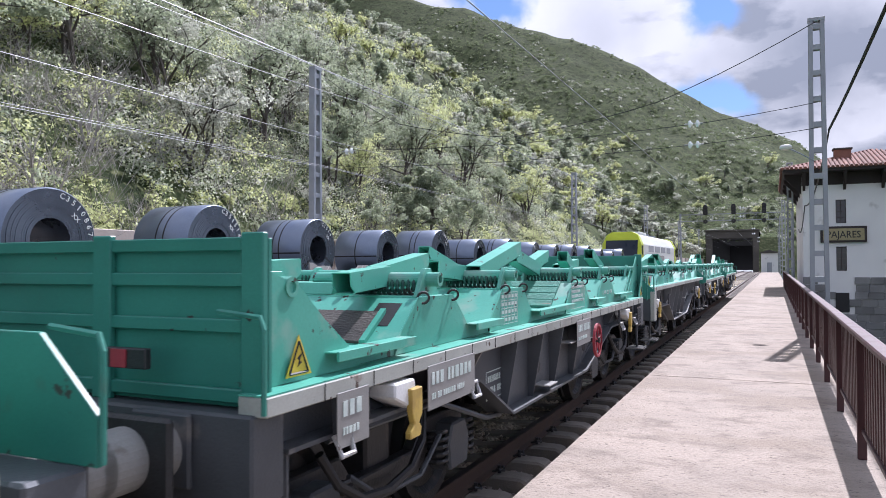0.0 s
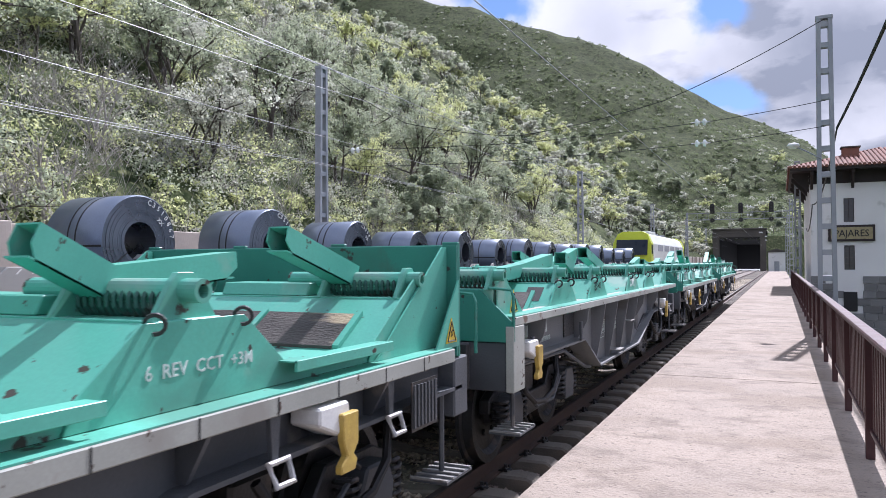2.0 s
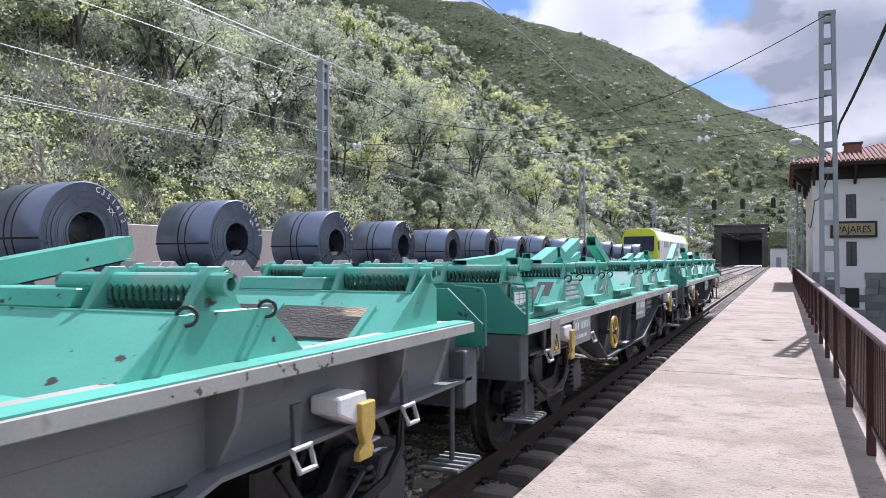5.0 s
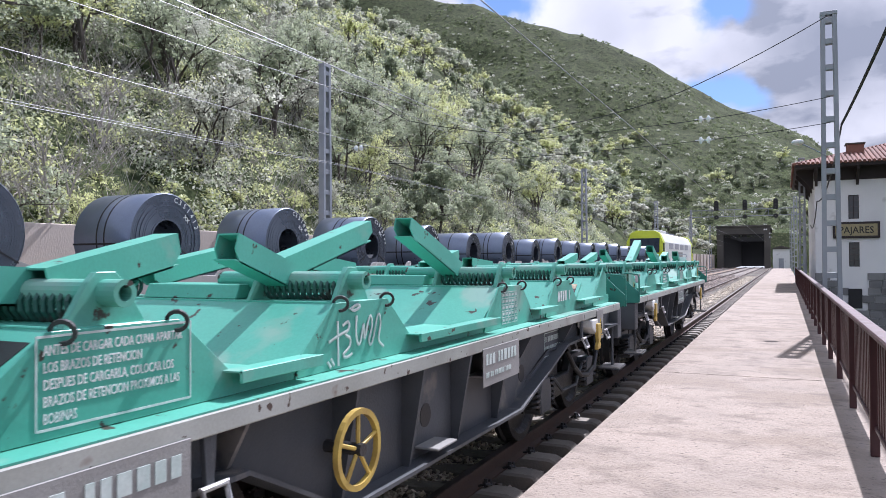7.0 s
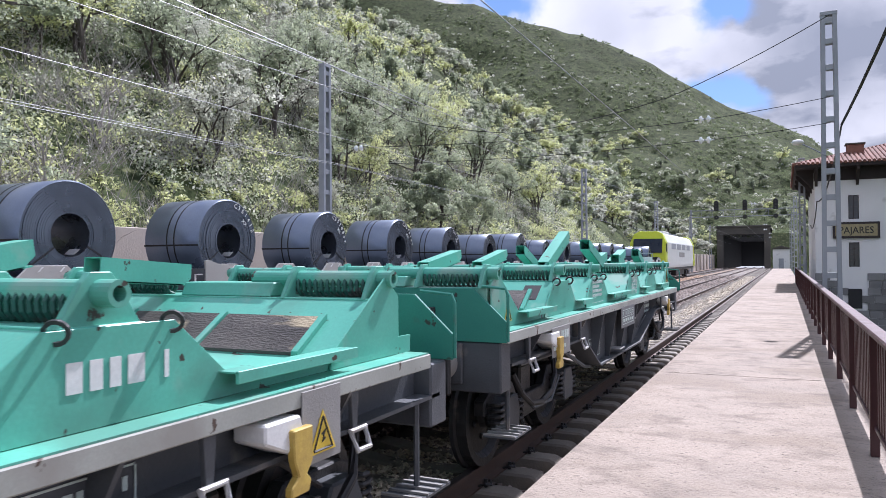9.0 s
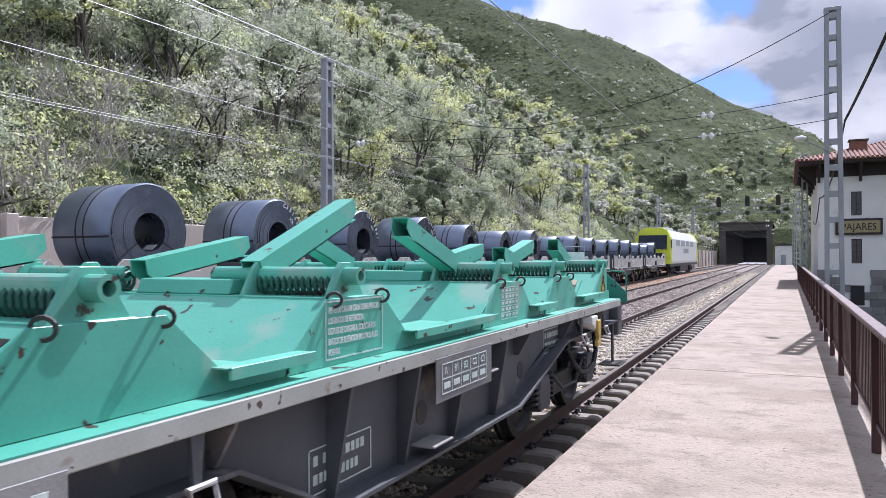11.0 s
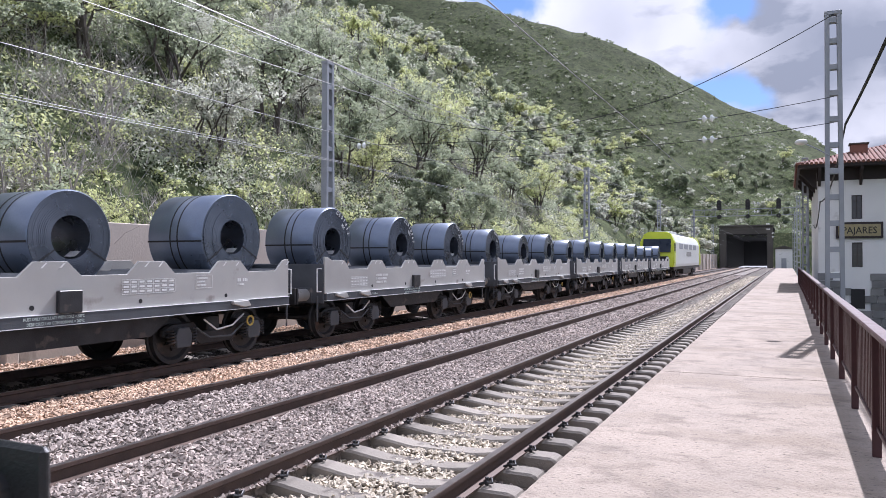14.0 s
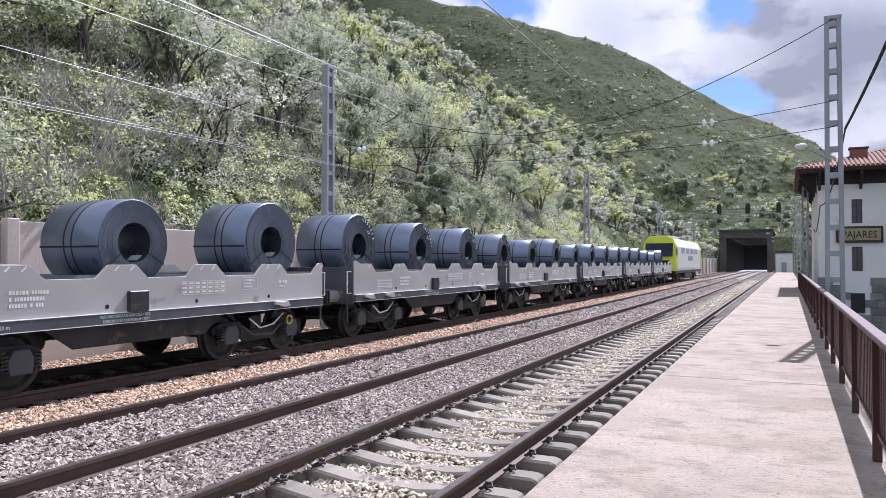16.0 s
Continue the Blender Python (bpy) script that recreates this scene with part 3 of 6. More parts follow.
def overhead_line():
    stations = [-13.0, 18.4, 49.7, 81, 112, 143, 170]
    for x, z, sag, r, name in ((TRACK[2], 5.05, 0.03, 0.007, "contact_wire"), (TRACK[2] + 0.1, 6.35, 0.35, 0.008, "carrier_wire"), (TRACK[1], 5.05, 0.03, 0.009, "contact_wire"),
                               (TRACK[0], 5.05, 0.03, 0.009, "contact_wire"), (-12.15, 4.75, 0.12, 0.0065, "feeder_wire"), (-12.0, 4.68, 0.14, 0.0065, "feeder_wire"), (-12.4, 7.75, 0.25, 0.008, "earth_wire")):
        wire(name, "thin grey overhead wire running along the tracks", [(x, y, z) for y in stations], r, WIRE, sag, 8)
    for y, zt in ((19.0, 7.45), (49.8, 7.9), (80.5, 7.9), (110, 7.9)):
        wire("cross_span_wire", "sagging cross wire between the two masts", [(1.0, y, zt), (-2.6, y, zt - 1.55), (-6.5, y, zt - 2.15), (-10.0, y, zt - 1.5), (-12.5, y, zt + 0.1)], 0.010, CABLE, 0.08, 5)
        for z, dz in ((5.55, 0.28), (4.95, 0.2)):
            wire("cross_span_wire", "dark cross wire with insulators", [(1.0, y, z), (-1.6, y, z - dz), (-6.5, y, z - dz * 1.6), (-11.4, y, z - dz), (-12.5, y, z)], 0.008, CABLE, 0.02, 4)
            for x in ((-1.75, -11.75) if z > 5 else (-1.75,)):
                insulator((x, y, z - dz))
    # thick cable that runs from the platform mast overhead to the street side
    wire("power_cable", "thick black cable hung from the platform mast", [(1.25, 19.4, 4.95), (1.45, 11.0, 5.3), (1.75, 4.5, 6.9), (1.9, 0.0, 8.4)], 0.028, CABLE, 0.05, 6)
    wire("power_cable", "thick black cable drooping behind the mast", [(1.25, 19.4, 4.95), (1.1, 30.0, 3.9), (1.3, 44.0, 3.6)], 0.022, CABLE, 0.5, 8)


overhead_line()


def platform_lamp():
    t = thing("street_lamp", "grey lamp head on a bent arm fixed to the mast", "lamp", "", pose(1.02, 19.5, 4.25) @ Matrix.Diagonal((0.62, 1, 1, 1)))
    part("arm", bent([(-0.15, 0, 0), (-0.6, 0, 0.18), (-1.0, 0, 0.32)], 0.02), MAST_GREY, t)
    bm = spun([(0.001, -0.22), (0.10, -0.15), (0.14, 0.05), (0.10, 0.2), (0.001, 0.26)], "x", 14, pose(-1.15, 0, 0.36) @ Matrix.Diagonal((1, 1, 0.55, 1)), None, False)
    part("lamp_head", bm, WHITE, t, "pale lamp head", True)


platform_lamp()


# ---- signal gantry and tunnel ----
def gantry():
    g = thing("signal_gantry", "grey signal gantry with three black signals", "signal gantry", "", pose(0, 118, 0))
    for x in (-13.0, 2.6):
        part("upright", box(x - 0.14, x + 0.14, -0.14, 0.14, -0.4, 9.4, 0.01), MAST_GREY, g)
    for z in (8.15, 9.15):
        part("beam", box(-13, 2.6, -0.08, 0.08, z, z + 0.12), MAST_GREY, g)
    for k in range(20):
        x = -13 + 0.78 * k
        part("brace", rod((x, 0, 8.2), (x + 0.78, 0, 9.2) if k % 2 else (x, 0, 9.2), 0.03, None, 5), MAST_GREY, g)
    for x in (-9.3, -5.3, -1.1):
        s = part("signal", slab([(x - 0.32, 9.1), (x + 0.32, 9.1), (x + 0.32, 10.4), (x + 0.2, 10.65), (x - 0.2, 10.65), (x - 0.32, 10.4)], "y", -0.35, -0.2, 0.02), BLACK, g, "black signal head")
        part("backplate", spun([(0.05, -0.02), (0.33, -0.02), (0.33, 0.02), (0.05, 0.02)], "y", 20, pose(x, -0.3, 8.1)), BLACK, g)
        for z in (9.35, 9.8, 10.25):
            part("hood", rod((x, -0.36, z), (x, -0.6, z), 0.13, 0.15, 12), BLACK_STEEL, s)


gantry()


def tunnel():
    t = thing("tunnel_portal", "dark rectangular concrete tunnel portal under the hill", "tunnel", kind="structure")
    part("lintel", box(-13.0, -2.6, 164.6, 166.5, 6.9, 8.4, 0.05), PORTAL, t)
    part("coping", box(-13.2, -2.4, 164.4, 166.7, 8.4, 8.75, 0.05), PORTAL, t)
    for x0, x1 in ((-13.0, -11.7), (-3.8, -2.6)):
        part("jamb", box(x0, x1, 164.6, 166.5, -0.5, 6.9, 0.05), PORTAL, t)
    # lining, roof and back are coloured near black for the tunnel's inner shade
    for x0, x1 in ((-13.2, -11.9), (-3.7, -2.4)):
        part("lining", box(x0, x1, 166.5, 240, -0.5, 8.2), TUNNEL_SHADE, t)
    part("roof", box(-13.2, -2.4, 166.5, 240, 6.9, 8.2), TUNNEL_SHADE, t)
    part("back", box(-13.2, -2.4, 240, 240.5, -0.5, 8.2), BLACK, t)
    h = thing("lineside_hut", "small white hut beside the tunnel", "hut", "", pose(-0.6, 158, 0))
    part("wall", box(-1.5, 1.5, -1.5, 1.5, -0.4, 3.6, 0.03), PLASTER, h)
    part("roof", slab([(-1.7, 3.6), (1.7, 3.6), (1.7, 3.75), (0, 4.3), (-1.7, 3.75)], "y", -1.7, 1.7, 0.02), PORTAL, h)
    part("door", box(-0.45, 0.45, -1.56, -1.49, -0.3, 1.8, 0.01), MAST_GREY, h)


tunnel()


# ---- station building ----
def window(parent, x, z, w, h, y):
    f = part("window", box(x - w / 2, x + w / 2, y - 0.02, y + 0.06, z, z + h, 0.01), DARK_GLASS, parent, "dark narrow window")
    for a, b, c, d in ((x - w / 2 - 0.05, x - w / 2 + 0.03, z - 0.05, z + h + 0.05), (x + w / 2 - 0.03, x + w / 2 + 0.05, z - 0.05, z + h + 0.05), (x - w / 2, x + w / 2, z + h - 0.04, z + h + 0.06), (x - w / 2, x + w / 2, z - 0.08, z + 0.03)):
        part("frame", box(a, b, y - 0.06, y + 0.02, c, d, 0.006), DARK_WOOD, f)
    for k in (1, 2, 3):
        part("glazing_bar", box(x - w / 2, x + w / 2, y - 0.035, y - 0.015, z + h * k / 4 - 0.015, z + h * k / 4 + 0.015), DARK_WOOD, f)
    part("glazing_bar", box(x - 0.015, x + 0.015, y - 0.04, y - 0.014, z, z + h), DARK_WOOD, f)


def station():
    Y = 45.0
    b = thing("station_building", "white plastered station house with stone base and tiled roof", "building")
    # wall with openings in the front
    xs, zs = [1.55, 3.16, 3.66, 9.5], [-3.6, 0.65, 1.34, 2.66, 3.93, 5.22, 6.7]
    for x0, x1, z0, z1 in ((xs[0], xs[1], zs[0], zs[-1]), (xs[2], xs[3], zs[0], zs[-1]), (xs[1], xs[2], zs[0], zs[2]), (xs[1], xs[2], zs[3], zs[4]), (xs[1], xs[2], zs[5], zs[6])):
        part("front_wall", box(x0, x1, Y, Y + 0.35, z0, z1), PLASTER, b, "white plaster front with peeling patches")
    part("side_wall", box(1.55, 1.9, Y + 0.35, Y + 12, -3.6, 6.7), PLASTER, b)
    part("side_wall", box(9.2, 9.5, Y + 0.35, Y + 12, -3.6, 6.7), PLASTER, b)
    part("back_wall", box(1.9, 9.2, Y + 11.7, Y + 12, -3.6, 6.7), PLASTER, b)
    part("upper_floor", box(1.9, 9.2, Y + 0.35, Y + 11.7, 2.0, 2.2), DARK_WOOD, b)
    for z in (1.34, 3.93):
        window(b, 3.41, z, 0.5, 1.3, Y + 0.08)
        window(b, 7.2, z, 0.5, 1.3, Y - 0.03)
    part("cellar_opening", box(3.1, 3.75, Y - 0.10, Y + 0.02, -0.9, 0.15, 0.01), BLACK, b, "dark cellar opening")
    # ashlar base, each block its own
    block = None
    rng = random.Random(4)
    for row in range(11):
        z = -3.4 + 0.40 * row
        x = 1.5 - (0.3 if row % 2 else 0)
        while x < 9.4:
            w = rng.choice((0.62, 0.75, 0.88))
            top = 0.62 if 2.35 < x + w / 2 < 4.35 else 1.42
            inside = 3.0 < x + w / 2 < 3.85 and -1.1 < z < 0.3
            if z + 0.4 <= top + 0.05 and not inside and (z < -0.2 or x < 2.5 or x > 2.4):
                part("ashlar_block", box(max(1.5, x) + 0.008, x + w - 0.008, Y - 0.07, Y, z + 0.008, z + 0.392, 0.012), STONE_BLOCK, b)
            x += w
    # eaves and roof
    part("eave_board", box(0.55, 10.5, Y - 1.05, Y + 13, 6.72, 6.9, 0.01), DARK_WOOD, b, "dark boarded eaves")
    part("frieze", box(1.5, 9.55, Y - 0.05, Y + 0.02, 6.05, 6.72, 0.01), DARK_WOOD, b, "dark timber frieze under the eaves")
    for x in (1.62, 3.6, 5.4, 7.2, 9.0):
        part("eave_bracket", slab([(Y - 0.95, 6.72), (Y - 0.95, 6.55), (Y - 0.05, 5.75), (Y - 0.05, 6.72)], "x", x - 0.07, x + 0.07, 0.01), DARK_WOOD, b)
    for y in (Y + 0.3, Y + 3, Y + 6, Y + 9):
        part("eave_bracket", slab([(0.65, 6.72), (0.65, 6.55), (1.5, 5.6), (1.5, 6.72)], "y", y - 0.07, y + 0.07, 0.01), DARK_WOOD, b)
    ridge_a, ridge_b, zr = Vector((5.5, Y + 4.6, 8.45)), Vector((5.5, Y + 7.4, 8.45)), 8.45
    c = [Vector(p) for p in ((0.45, Y - 1.15, 6.9), (10.6, Y - 1.15, 6.9), (10.6, Y + 13.1, 6.9), (0.45, Y + 13.1, 6.9))]
    bm = bmesh.new()
    v = [bm.verts.new(p) for p in (*c, ridge_a, ridge_b)]
    for f in ((0, 1, 4), (1, 2, 5, 4), (2, 3, 5), (3, 0, 4, 5), (3, 2, 1, 0)):
        bm.faces.new([v[k] for k in f])
    part("roof", bm, ROOF_TILE, b, "weathered terracotta roof")
    # rows of half-round tiles on the two slopes that show
    for a, d, n, top in ((c[0], c[1], 46, ridge_a), (c[3], c[0], 60, None)):
        for k in range(n):
            u = (k + 0.5) / n
            foot = a.lerp(d, u)
            if top is not None:
                q = min(u / 0.5, (1 - u) / 0.5)
                head = Vector((foot.x, foot.y, foot.z)).lerp(Vector((foot.x, ridge_a.y, zr)), q)
            else:
                q = min(1, u / 0.40, (1 - u) / 0.40)
                head = foot.lerp(Vector((ridge_a.x, foot.y, zr)), q)
            part("cover_tile", rod(foot + Vector((0, 0, 0.02)), head + Vector((0, 0, 0.02)), 0.085, 0.075, 8), ROOF_TILE, b)
    ch = part("chimney", box(3.25, 4.1, Y + 1.7, Y + 2.4, 7.2, 8.2, 0.02), ROOF_TILE, b, "short brick chimney")
    part("chimney_cap", box(3.18, 4.17, Y + 1.63, Y + 2.47, 8.2, 8.28, 0.01), PORTAL, ch)
    # the name board
    s = thing("station_sign", "black-framed tiled name board reading PAJARES", "sign", "", pose(0, Y, 0))
    part("frame", box(2.40, 4.62, -0.14, -0.01, 2.88, 3.76, 0.015), DARK_WOOD, s, "dark frame")
    part("board", box(2.52, 4.50, -0.155, -0.141, 3.0, 3.64), surface("ochre_tiles", (0.36, 0.31, 0.17), (0.28, 0.235, 0.12), 5, 0.4, 0, 0.1), s, "ochre tiled board")
    lettering("PAJARES", 0.52, pose(3.51, -0.158, 3.14, 90, 0, 0) @ Matrix.Diagonal((0.87, 1, 1, 1)), BLACK, s, "black capitals", 0.002, "CENTER")


station()


# ---- trees and scrub ----
def leaf_cloud(centres, radii, count, size, rng, flat=1.0):
    """Many small leaves, as pairs of triangles, spread over clumps."""
    which = rng.integers(0, len(centres), count)
    d = rng.normal(size=(count, 3))
    d /= np.linalg.norm(d, axis=1)[:, None]
    p = centres[which] + d * (rng.uniform(0.25, 1.0, count) ** 0.5 * radii[which])[:, None] * np.array([1, 1, flat])
    n = rng.normal(size=(count, 3)) * 0.8 + np.array([0, 0, 0.75])
    a = np.cross(n, rng.normal(size=(count, 3)))
    a /= np.linalg.norm(a, axis=1)[:, None]
    b = np.cross(n, a)
    b /= np.linalg.norm(b, axis=1)[:, None]
    s = rng.uniform(0.6, 1.4, count)[:, None] * size
    v = np.stack([p - a * s, p + b * s * 0.55, p + a * s, p - b * s * 0.55], 1).reshape(-1, 3)
    f = np.arange(count * 4).reshape(-1, 4)
    return v, f


def tree_kind(seed, h, spread, leaves, leaf, material, label, bare=False):
    rng = np.random.default_rng(seed)
    t = thing("tree", label, "tree", "hillside trees")
    bm = bmesh.new()
    tips = []

    def limb(p, d, length, r, depth):
        q = p + d * length
        rod(p, q, r, r * 0.62, 5, bm, False)
        if depth == 0:
            tips.append(q)
            return
        if depth < 3:
            tips.append(p.lerp(q, 0.7))
        for _ in range(3 if depth > 1 else 2):
            e = (d + Vector(rng.normal(size=3).tolist()) * 0.55).normalized()
            e.z = max(e.z, -0.05) + 0.12
            limb(p.lerp(q, rng.uniform(0.55, 1.0)), e.normalized(), length * rng.uniform(0.5, 0.78), r * 0.55, depth - 1)
    for k in range(rng.integers(1, 4)):
        d = Vector((rng.uniform(-0.3, 0.3), rng.uniform(-0.3, 0.3), 1)).normalized()
        limb(Vector((rng.uniform(-0.3, 0.3), rng.uniform(-0.3, 0.3), -0.6)), d, h * 0.40, 0.028 * h * 0.55, 3)
    part("trunk", bm, TWIG if bare else BARK, t, "tapered grey trunk with limbs")
    c = np.array([tuple(p) for p in tips])
    c[:, :2] *= spread
    v, f = leaf_cloud(c, rng.uniform(0.3, 0.75, len(c)) * h * 0.12, leaves, leaf, rng, 0.8)
    crown = mesh_part("crown", v.tolist(), f.tolist(), material, t, "loose crown of small leaves")
    return t


def far_wood(placed):
    """The distant wood, too far off to count: trunks and leaves in one mesh."""
    slots, verts, faces, index = [], [], [], []
    for kind, m in placed:
        turn = np.array(m)
        for o in kind.children:
            mat = o.data.materials[0]
            if mat not in slots:
                slots.append(mat)
            co = np.array([tuple(v.co) for v in o.data.vertices]) if o.name not in FAR_SHAPES else FAR_SHAPES[o.name][0]
            fs = [tuple(p.vertices) for p in o.data.polygons] if o.name not in FAR_SHAPES else FAR_SHAPES[o.name][1]
            FAR_SHAPES[o.name] = (co, fs)
            k = len(verts)
            verts += (co @ turn[:3, :3].T + turn[:3, 3]).tolist()
            faces += [tuple(i + k for i in f) for f in fs]
            index += [slots.index(mat)] * len(fs)
    ob = mesh_part("far_wood", verts, faces, slots[0])
    for mat in slots[1:]:
        ob.data.materials.append(mat)
    ob.data.polygons.foreach_set("material_index", index)
    tagged(ob, "green wood of small trees on the distant slope", "wood", kind="stuff")


FAR_SHAPES = {}


def hillside_trees():
    rng = random.Random(11)
    near = [tree_kind(1, 5.5, 1.1, 5600, 0.066, LEAF_A, "leafy scrub oak on the hillside"), tree_kind(2, 6.5, 1.0, 5600, 0.066, LEAF_B, "bright yellow-green young tree on the hillside"),
            tree_kind(3, 5.0, 1.3, 5400, 0.066, LEAF_C, "grey-green bushy tree on the hillside"), tree_kind(4, 7.0, 0.9, 5400, 0.068, LEAF_A, "slender leafy tree on the hillside"),
            tree_kind(5, 5.0, 1.1, 260, 0.05, LEAF_C, "nearly bare twiggy tree on the hillside", True)]
    broad = tree_kind(6, 5.6, 1.25, 16000, 0.062, LEAF_A, "broad bushy green tree above the retaining wall")
    far = [tree_kind(21, 6.0, 1.1, 1000, 0.16, LEAF_A, "leafy scrub oak higher up the hillside"), tree_kind(22, 6.0, 1.0, 1000, 0.16, LEAF_B, "light green tree higher up the hillside"),
           tree_kind(23, 5.5, 1.2, 1000, 0.16, LEAF_C, "grey-green tree higher up the hillside")]
    spots = []
    for d, lo, hi, step in ((2.4, -4, 100, 3.4), (5.5, -2, 110, 3.0), (8.5, 0, 120, 3.0), (11.5, 2, 120, 3.2), (15, 2, 130, 3.4), (19, 5, 140, 3.8), (23.5, 8, 150, 4.2), (28.5, 8, 150, 4.6), (34, 14, 160, 5.0), (40, 20, 160, 5.6), (47, 28, 160, 6.4), (55, 34, 160, 7.4), (64, 44, 165, 7.5), (74, 50, 165, 8), (86, 58, 165, 9)):
        y = lo + rng.uniform(0, 3)
        while y < hi:
            x = -14.0 - d + rng.uniform(-1.8, 1.8)
            if math.hypot(x, y) > 15 and rng.random() > (0.45 if d < 4 else 0.10 + d * 0.004):
                spots.append((x, y, d))
            y += step * rng.uniform(0.65, 1.35)
    used, wood = set(), []
    for x, y, d in spots:
        dist = math.hypot(x, y)
        pool = near if dist < 62 else far
        weights = (5, 3, 5, 4, 3) if pool is near else (5, 3, 5)
        kind = rng.choices(pool, weights)[0]
        s = rng.uniform(0.55, 1.1) * (0.62 if d < 4 else 1.0)
        if y > 70:
            s *= 0.82
        m = pose(x, y, height(x, y) - 0.05, rng.uniform(-6, 6), rng.uniform(-6, 8), rng.uniform(0, 360)) @ Matrix.Diagonal((s, s, s, 1))
        if dist > 92 and id(kind) in used:
            wood.append((kind, m))
            continue
        if id(kind) not in used:
            used.add(id(kind))
            kind.matrix_basis = m
            continue
        o = copy_thing(kind, Matrix())
        o.matrix_basis = m
    # thicker wood at the far end of the slope and round the tunnel
    for k in range(330):
        if k < 120:
            y, d = rng.uniform(100, 163), rng.uniform(0, 1) ** 1.2 * 62
            x = -15.5 - d
        elif k < 200:
            y, d = rng.uniform(70, 175), rng.uniform(45, 110)
            x = -15.5 - d
        else:
            y = 172 + rng.uniform(0, 1) ** 1.5 * 75
            x = rng.uniform(-95, 18)
        s = rng.uniform(0.6, 1.15)
        kind = rng.choices(far, (7, 2, 3))[0]
        wood.append((kind, pose(x, y, height(x, y) - 0.1, 0, rng.uniform(-5, 5), rng.uniform(0, 360)) @ Matrix.Diagonal((s * 1.25, s * 1.25, s, 1))))
    far_wood(wood)
    # the broad tree that hangs over the wall behind the coil train, and its neighbours
    broad.matrix_basis = pose(-16.3, 33.4, height(-16.3, 33.4) - 0.4, 0, 0, 20)
    for x, y, s, k in ((-17.8, 29.4, 0.62, 1), (-15.9, 37.5, 0.6, 0), (-15.6, 11.4, 0.72, 4), (-15.4, 10.2, 0.6, 4)):
        o = copy_thing(near[k], Matrix())
        o.matrix_basis = pose(x, y, height(x, y) - 0.1, 0, 0, 40 * k + 20) @ Matrix.Diagonal((s, s, s, 1))


hillside_trees()


def scrub(name, label, spots, leaf, per, material, seed):
    rng = np.random.default_rng(seed)
    c = np.array([(x, y, height(x, y) + 0.25 * s) for x, y, s in spots])
    r = np.array([s for _, _, s in spots])
    v, f = leaf_cloud(c, r, per * len(spots), leaf, rng, 0.6)
    tagged(mesh_part(name, v.tolist(), f.tolist(), material), label, "scrub", kind="stuff")


def undergrowth():
    for name, mat, seed, lab, n in (("undergrowth_bright", LEAF_B, 1, "bright green brambles and grass tufts over the slope", 2100), ("undergrowth_dull", LEAF_C, 2, "grey-green low scrub over the slope", 1300), ("undergrowth_dark", LEAF_A, 3, "dark green low bushes over the slope", 2000)):
        r2 = random.Random(seed)
        spots = []
        while len(spots) < n:
            d = 0.3 + r2.uniform(0, 1) ** 1.9 * 34
            y = r2.uniform(0.10, 1) ** 1.3 * 75
            # bare earth shows between the thickets
            if noise.noise((d * 0.25, y * 0.25, seed)) > -0.12:
                spots.append((-14.1 - d, y, r2.uniform(0.3, 0.95)))
        # a strip of lush grass above the retaining wall
        if seed == 1:
            spots += [(-14.0 - r2.uniform(0, 1) ** 1.5 * 3.2, 8 + r2.uniform(0, 1) ** 1.3 * 60, r2.uniform(0.2, 0.45)) for _ in range(900)]
        scrub(name, lab, spots, 0.058, 70, mat, seed)
        wide = [(-r2.uniform(30, 105), r2.uniform(45, 168), r2.uniform(0.6, 1.5)) for _ in range(600)]
        scrub(name.replace("undergrowth", "upper_scrub"), lab.replace("over the slope", "high on the slope"), wide, 0.16, 45, mat, seed + 10)
    for name, mat, seed, lab, n in (("far_scrub_dark", LEAF_FAR, 4, "dark heather and bushes on the distant hill", 5200), ("far_scrub_pale", LEAF_C, 5, "pale scrub on the distant hill", 700)):
        r2 = random.Random(seed)
        spots = []
        while len(spots) < n:
            u = r2.uniform(0, 1)
            y = 168 + 152 * u
            x = r2.uniform(-150, 45)
            if r2.random() < 1.0 - u * 0.62 and noise.noise((x * 0.05, y * 0.05, 7)) > -0.45 + 0.30 * u:
                spots.append((x, y, r2.uniform(0.6, 1.6) * (1.2 - 0.6 * u)))
        scrub(name, lab, spots, 0.20, 40, mat, seed)


undergrowth()


def dry_brush():
    """Leafless grey twigs tangled over the foot of the slope."""
    rng = np.random.default_rng(9)
    n, per = 620, 26
    x = -14.6 - rng.uniform(0, 1, n) ** 1.4 * 14
    y = 5 + rng.uniform(0, 1, n) ** 1.7 * 50
    verts, faces = [], []
    for cx, cy in zip(x, y):
        z = height(cx, cy)
        s = rng.uniform(0.7, 1.7)
        for _ in range(per):
            d = rng.normal(size=3) * (0.5, 0.5, 0.35) + (0, 0, 0.75)
            p = np.array((cx, cy, z - 0.05)) + rng.normal(size=3) * (0.35, 0.35, 0.05)
            q = p + d * s * rng.uniform(0.5, 1.1)
            w = np.cross(d, rng.normal(size=3))
            w *= 0.011 / np.linalg.norm(w)
            k = len(verts)
            verts += [tuple(p - w), tuple(p + w), tuple(q + w * 0.3), tuple(q - w * 0.3)]
            faces.append((k, k + 1, k + 2, k + 3))
    tagged(mesh_part("dry_brush", verts, faces, TWIG), "leafless grey brush at the foot of the slope", "scrub", kind="stuff")


dry_brush()


# ---- the empty green coil wagons on the near track ----
RIDGES = (0.14, 1.99, 3.55, 5.87, 7.42, 9.30)   # hinge tubes, from the wagon's first end
BODY = 9.87
HALF = 1.45


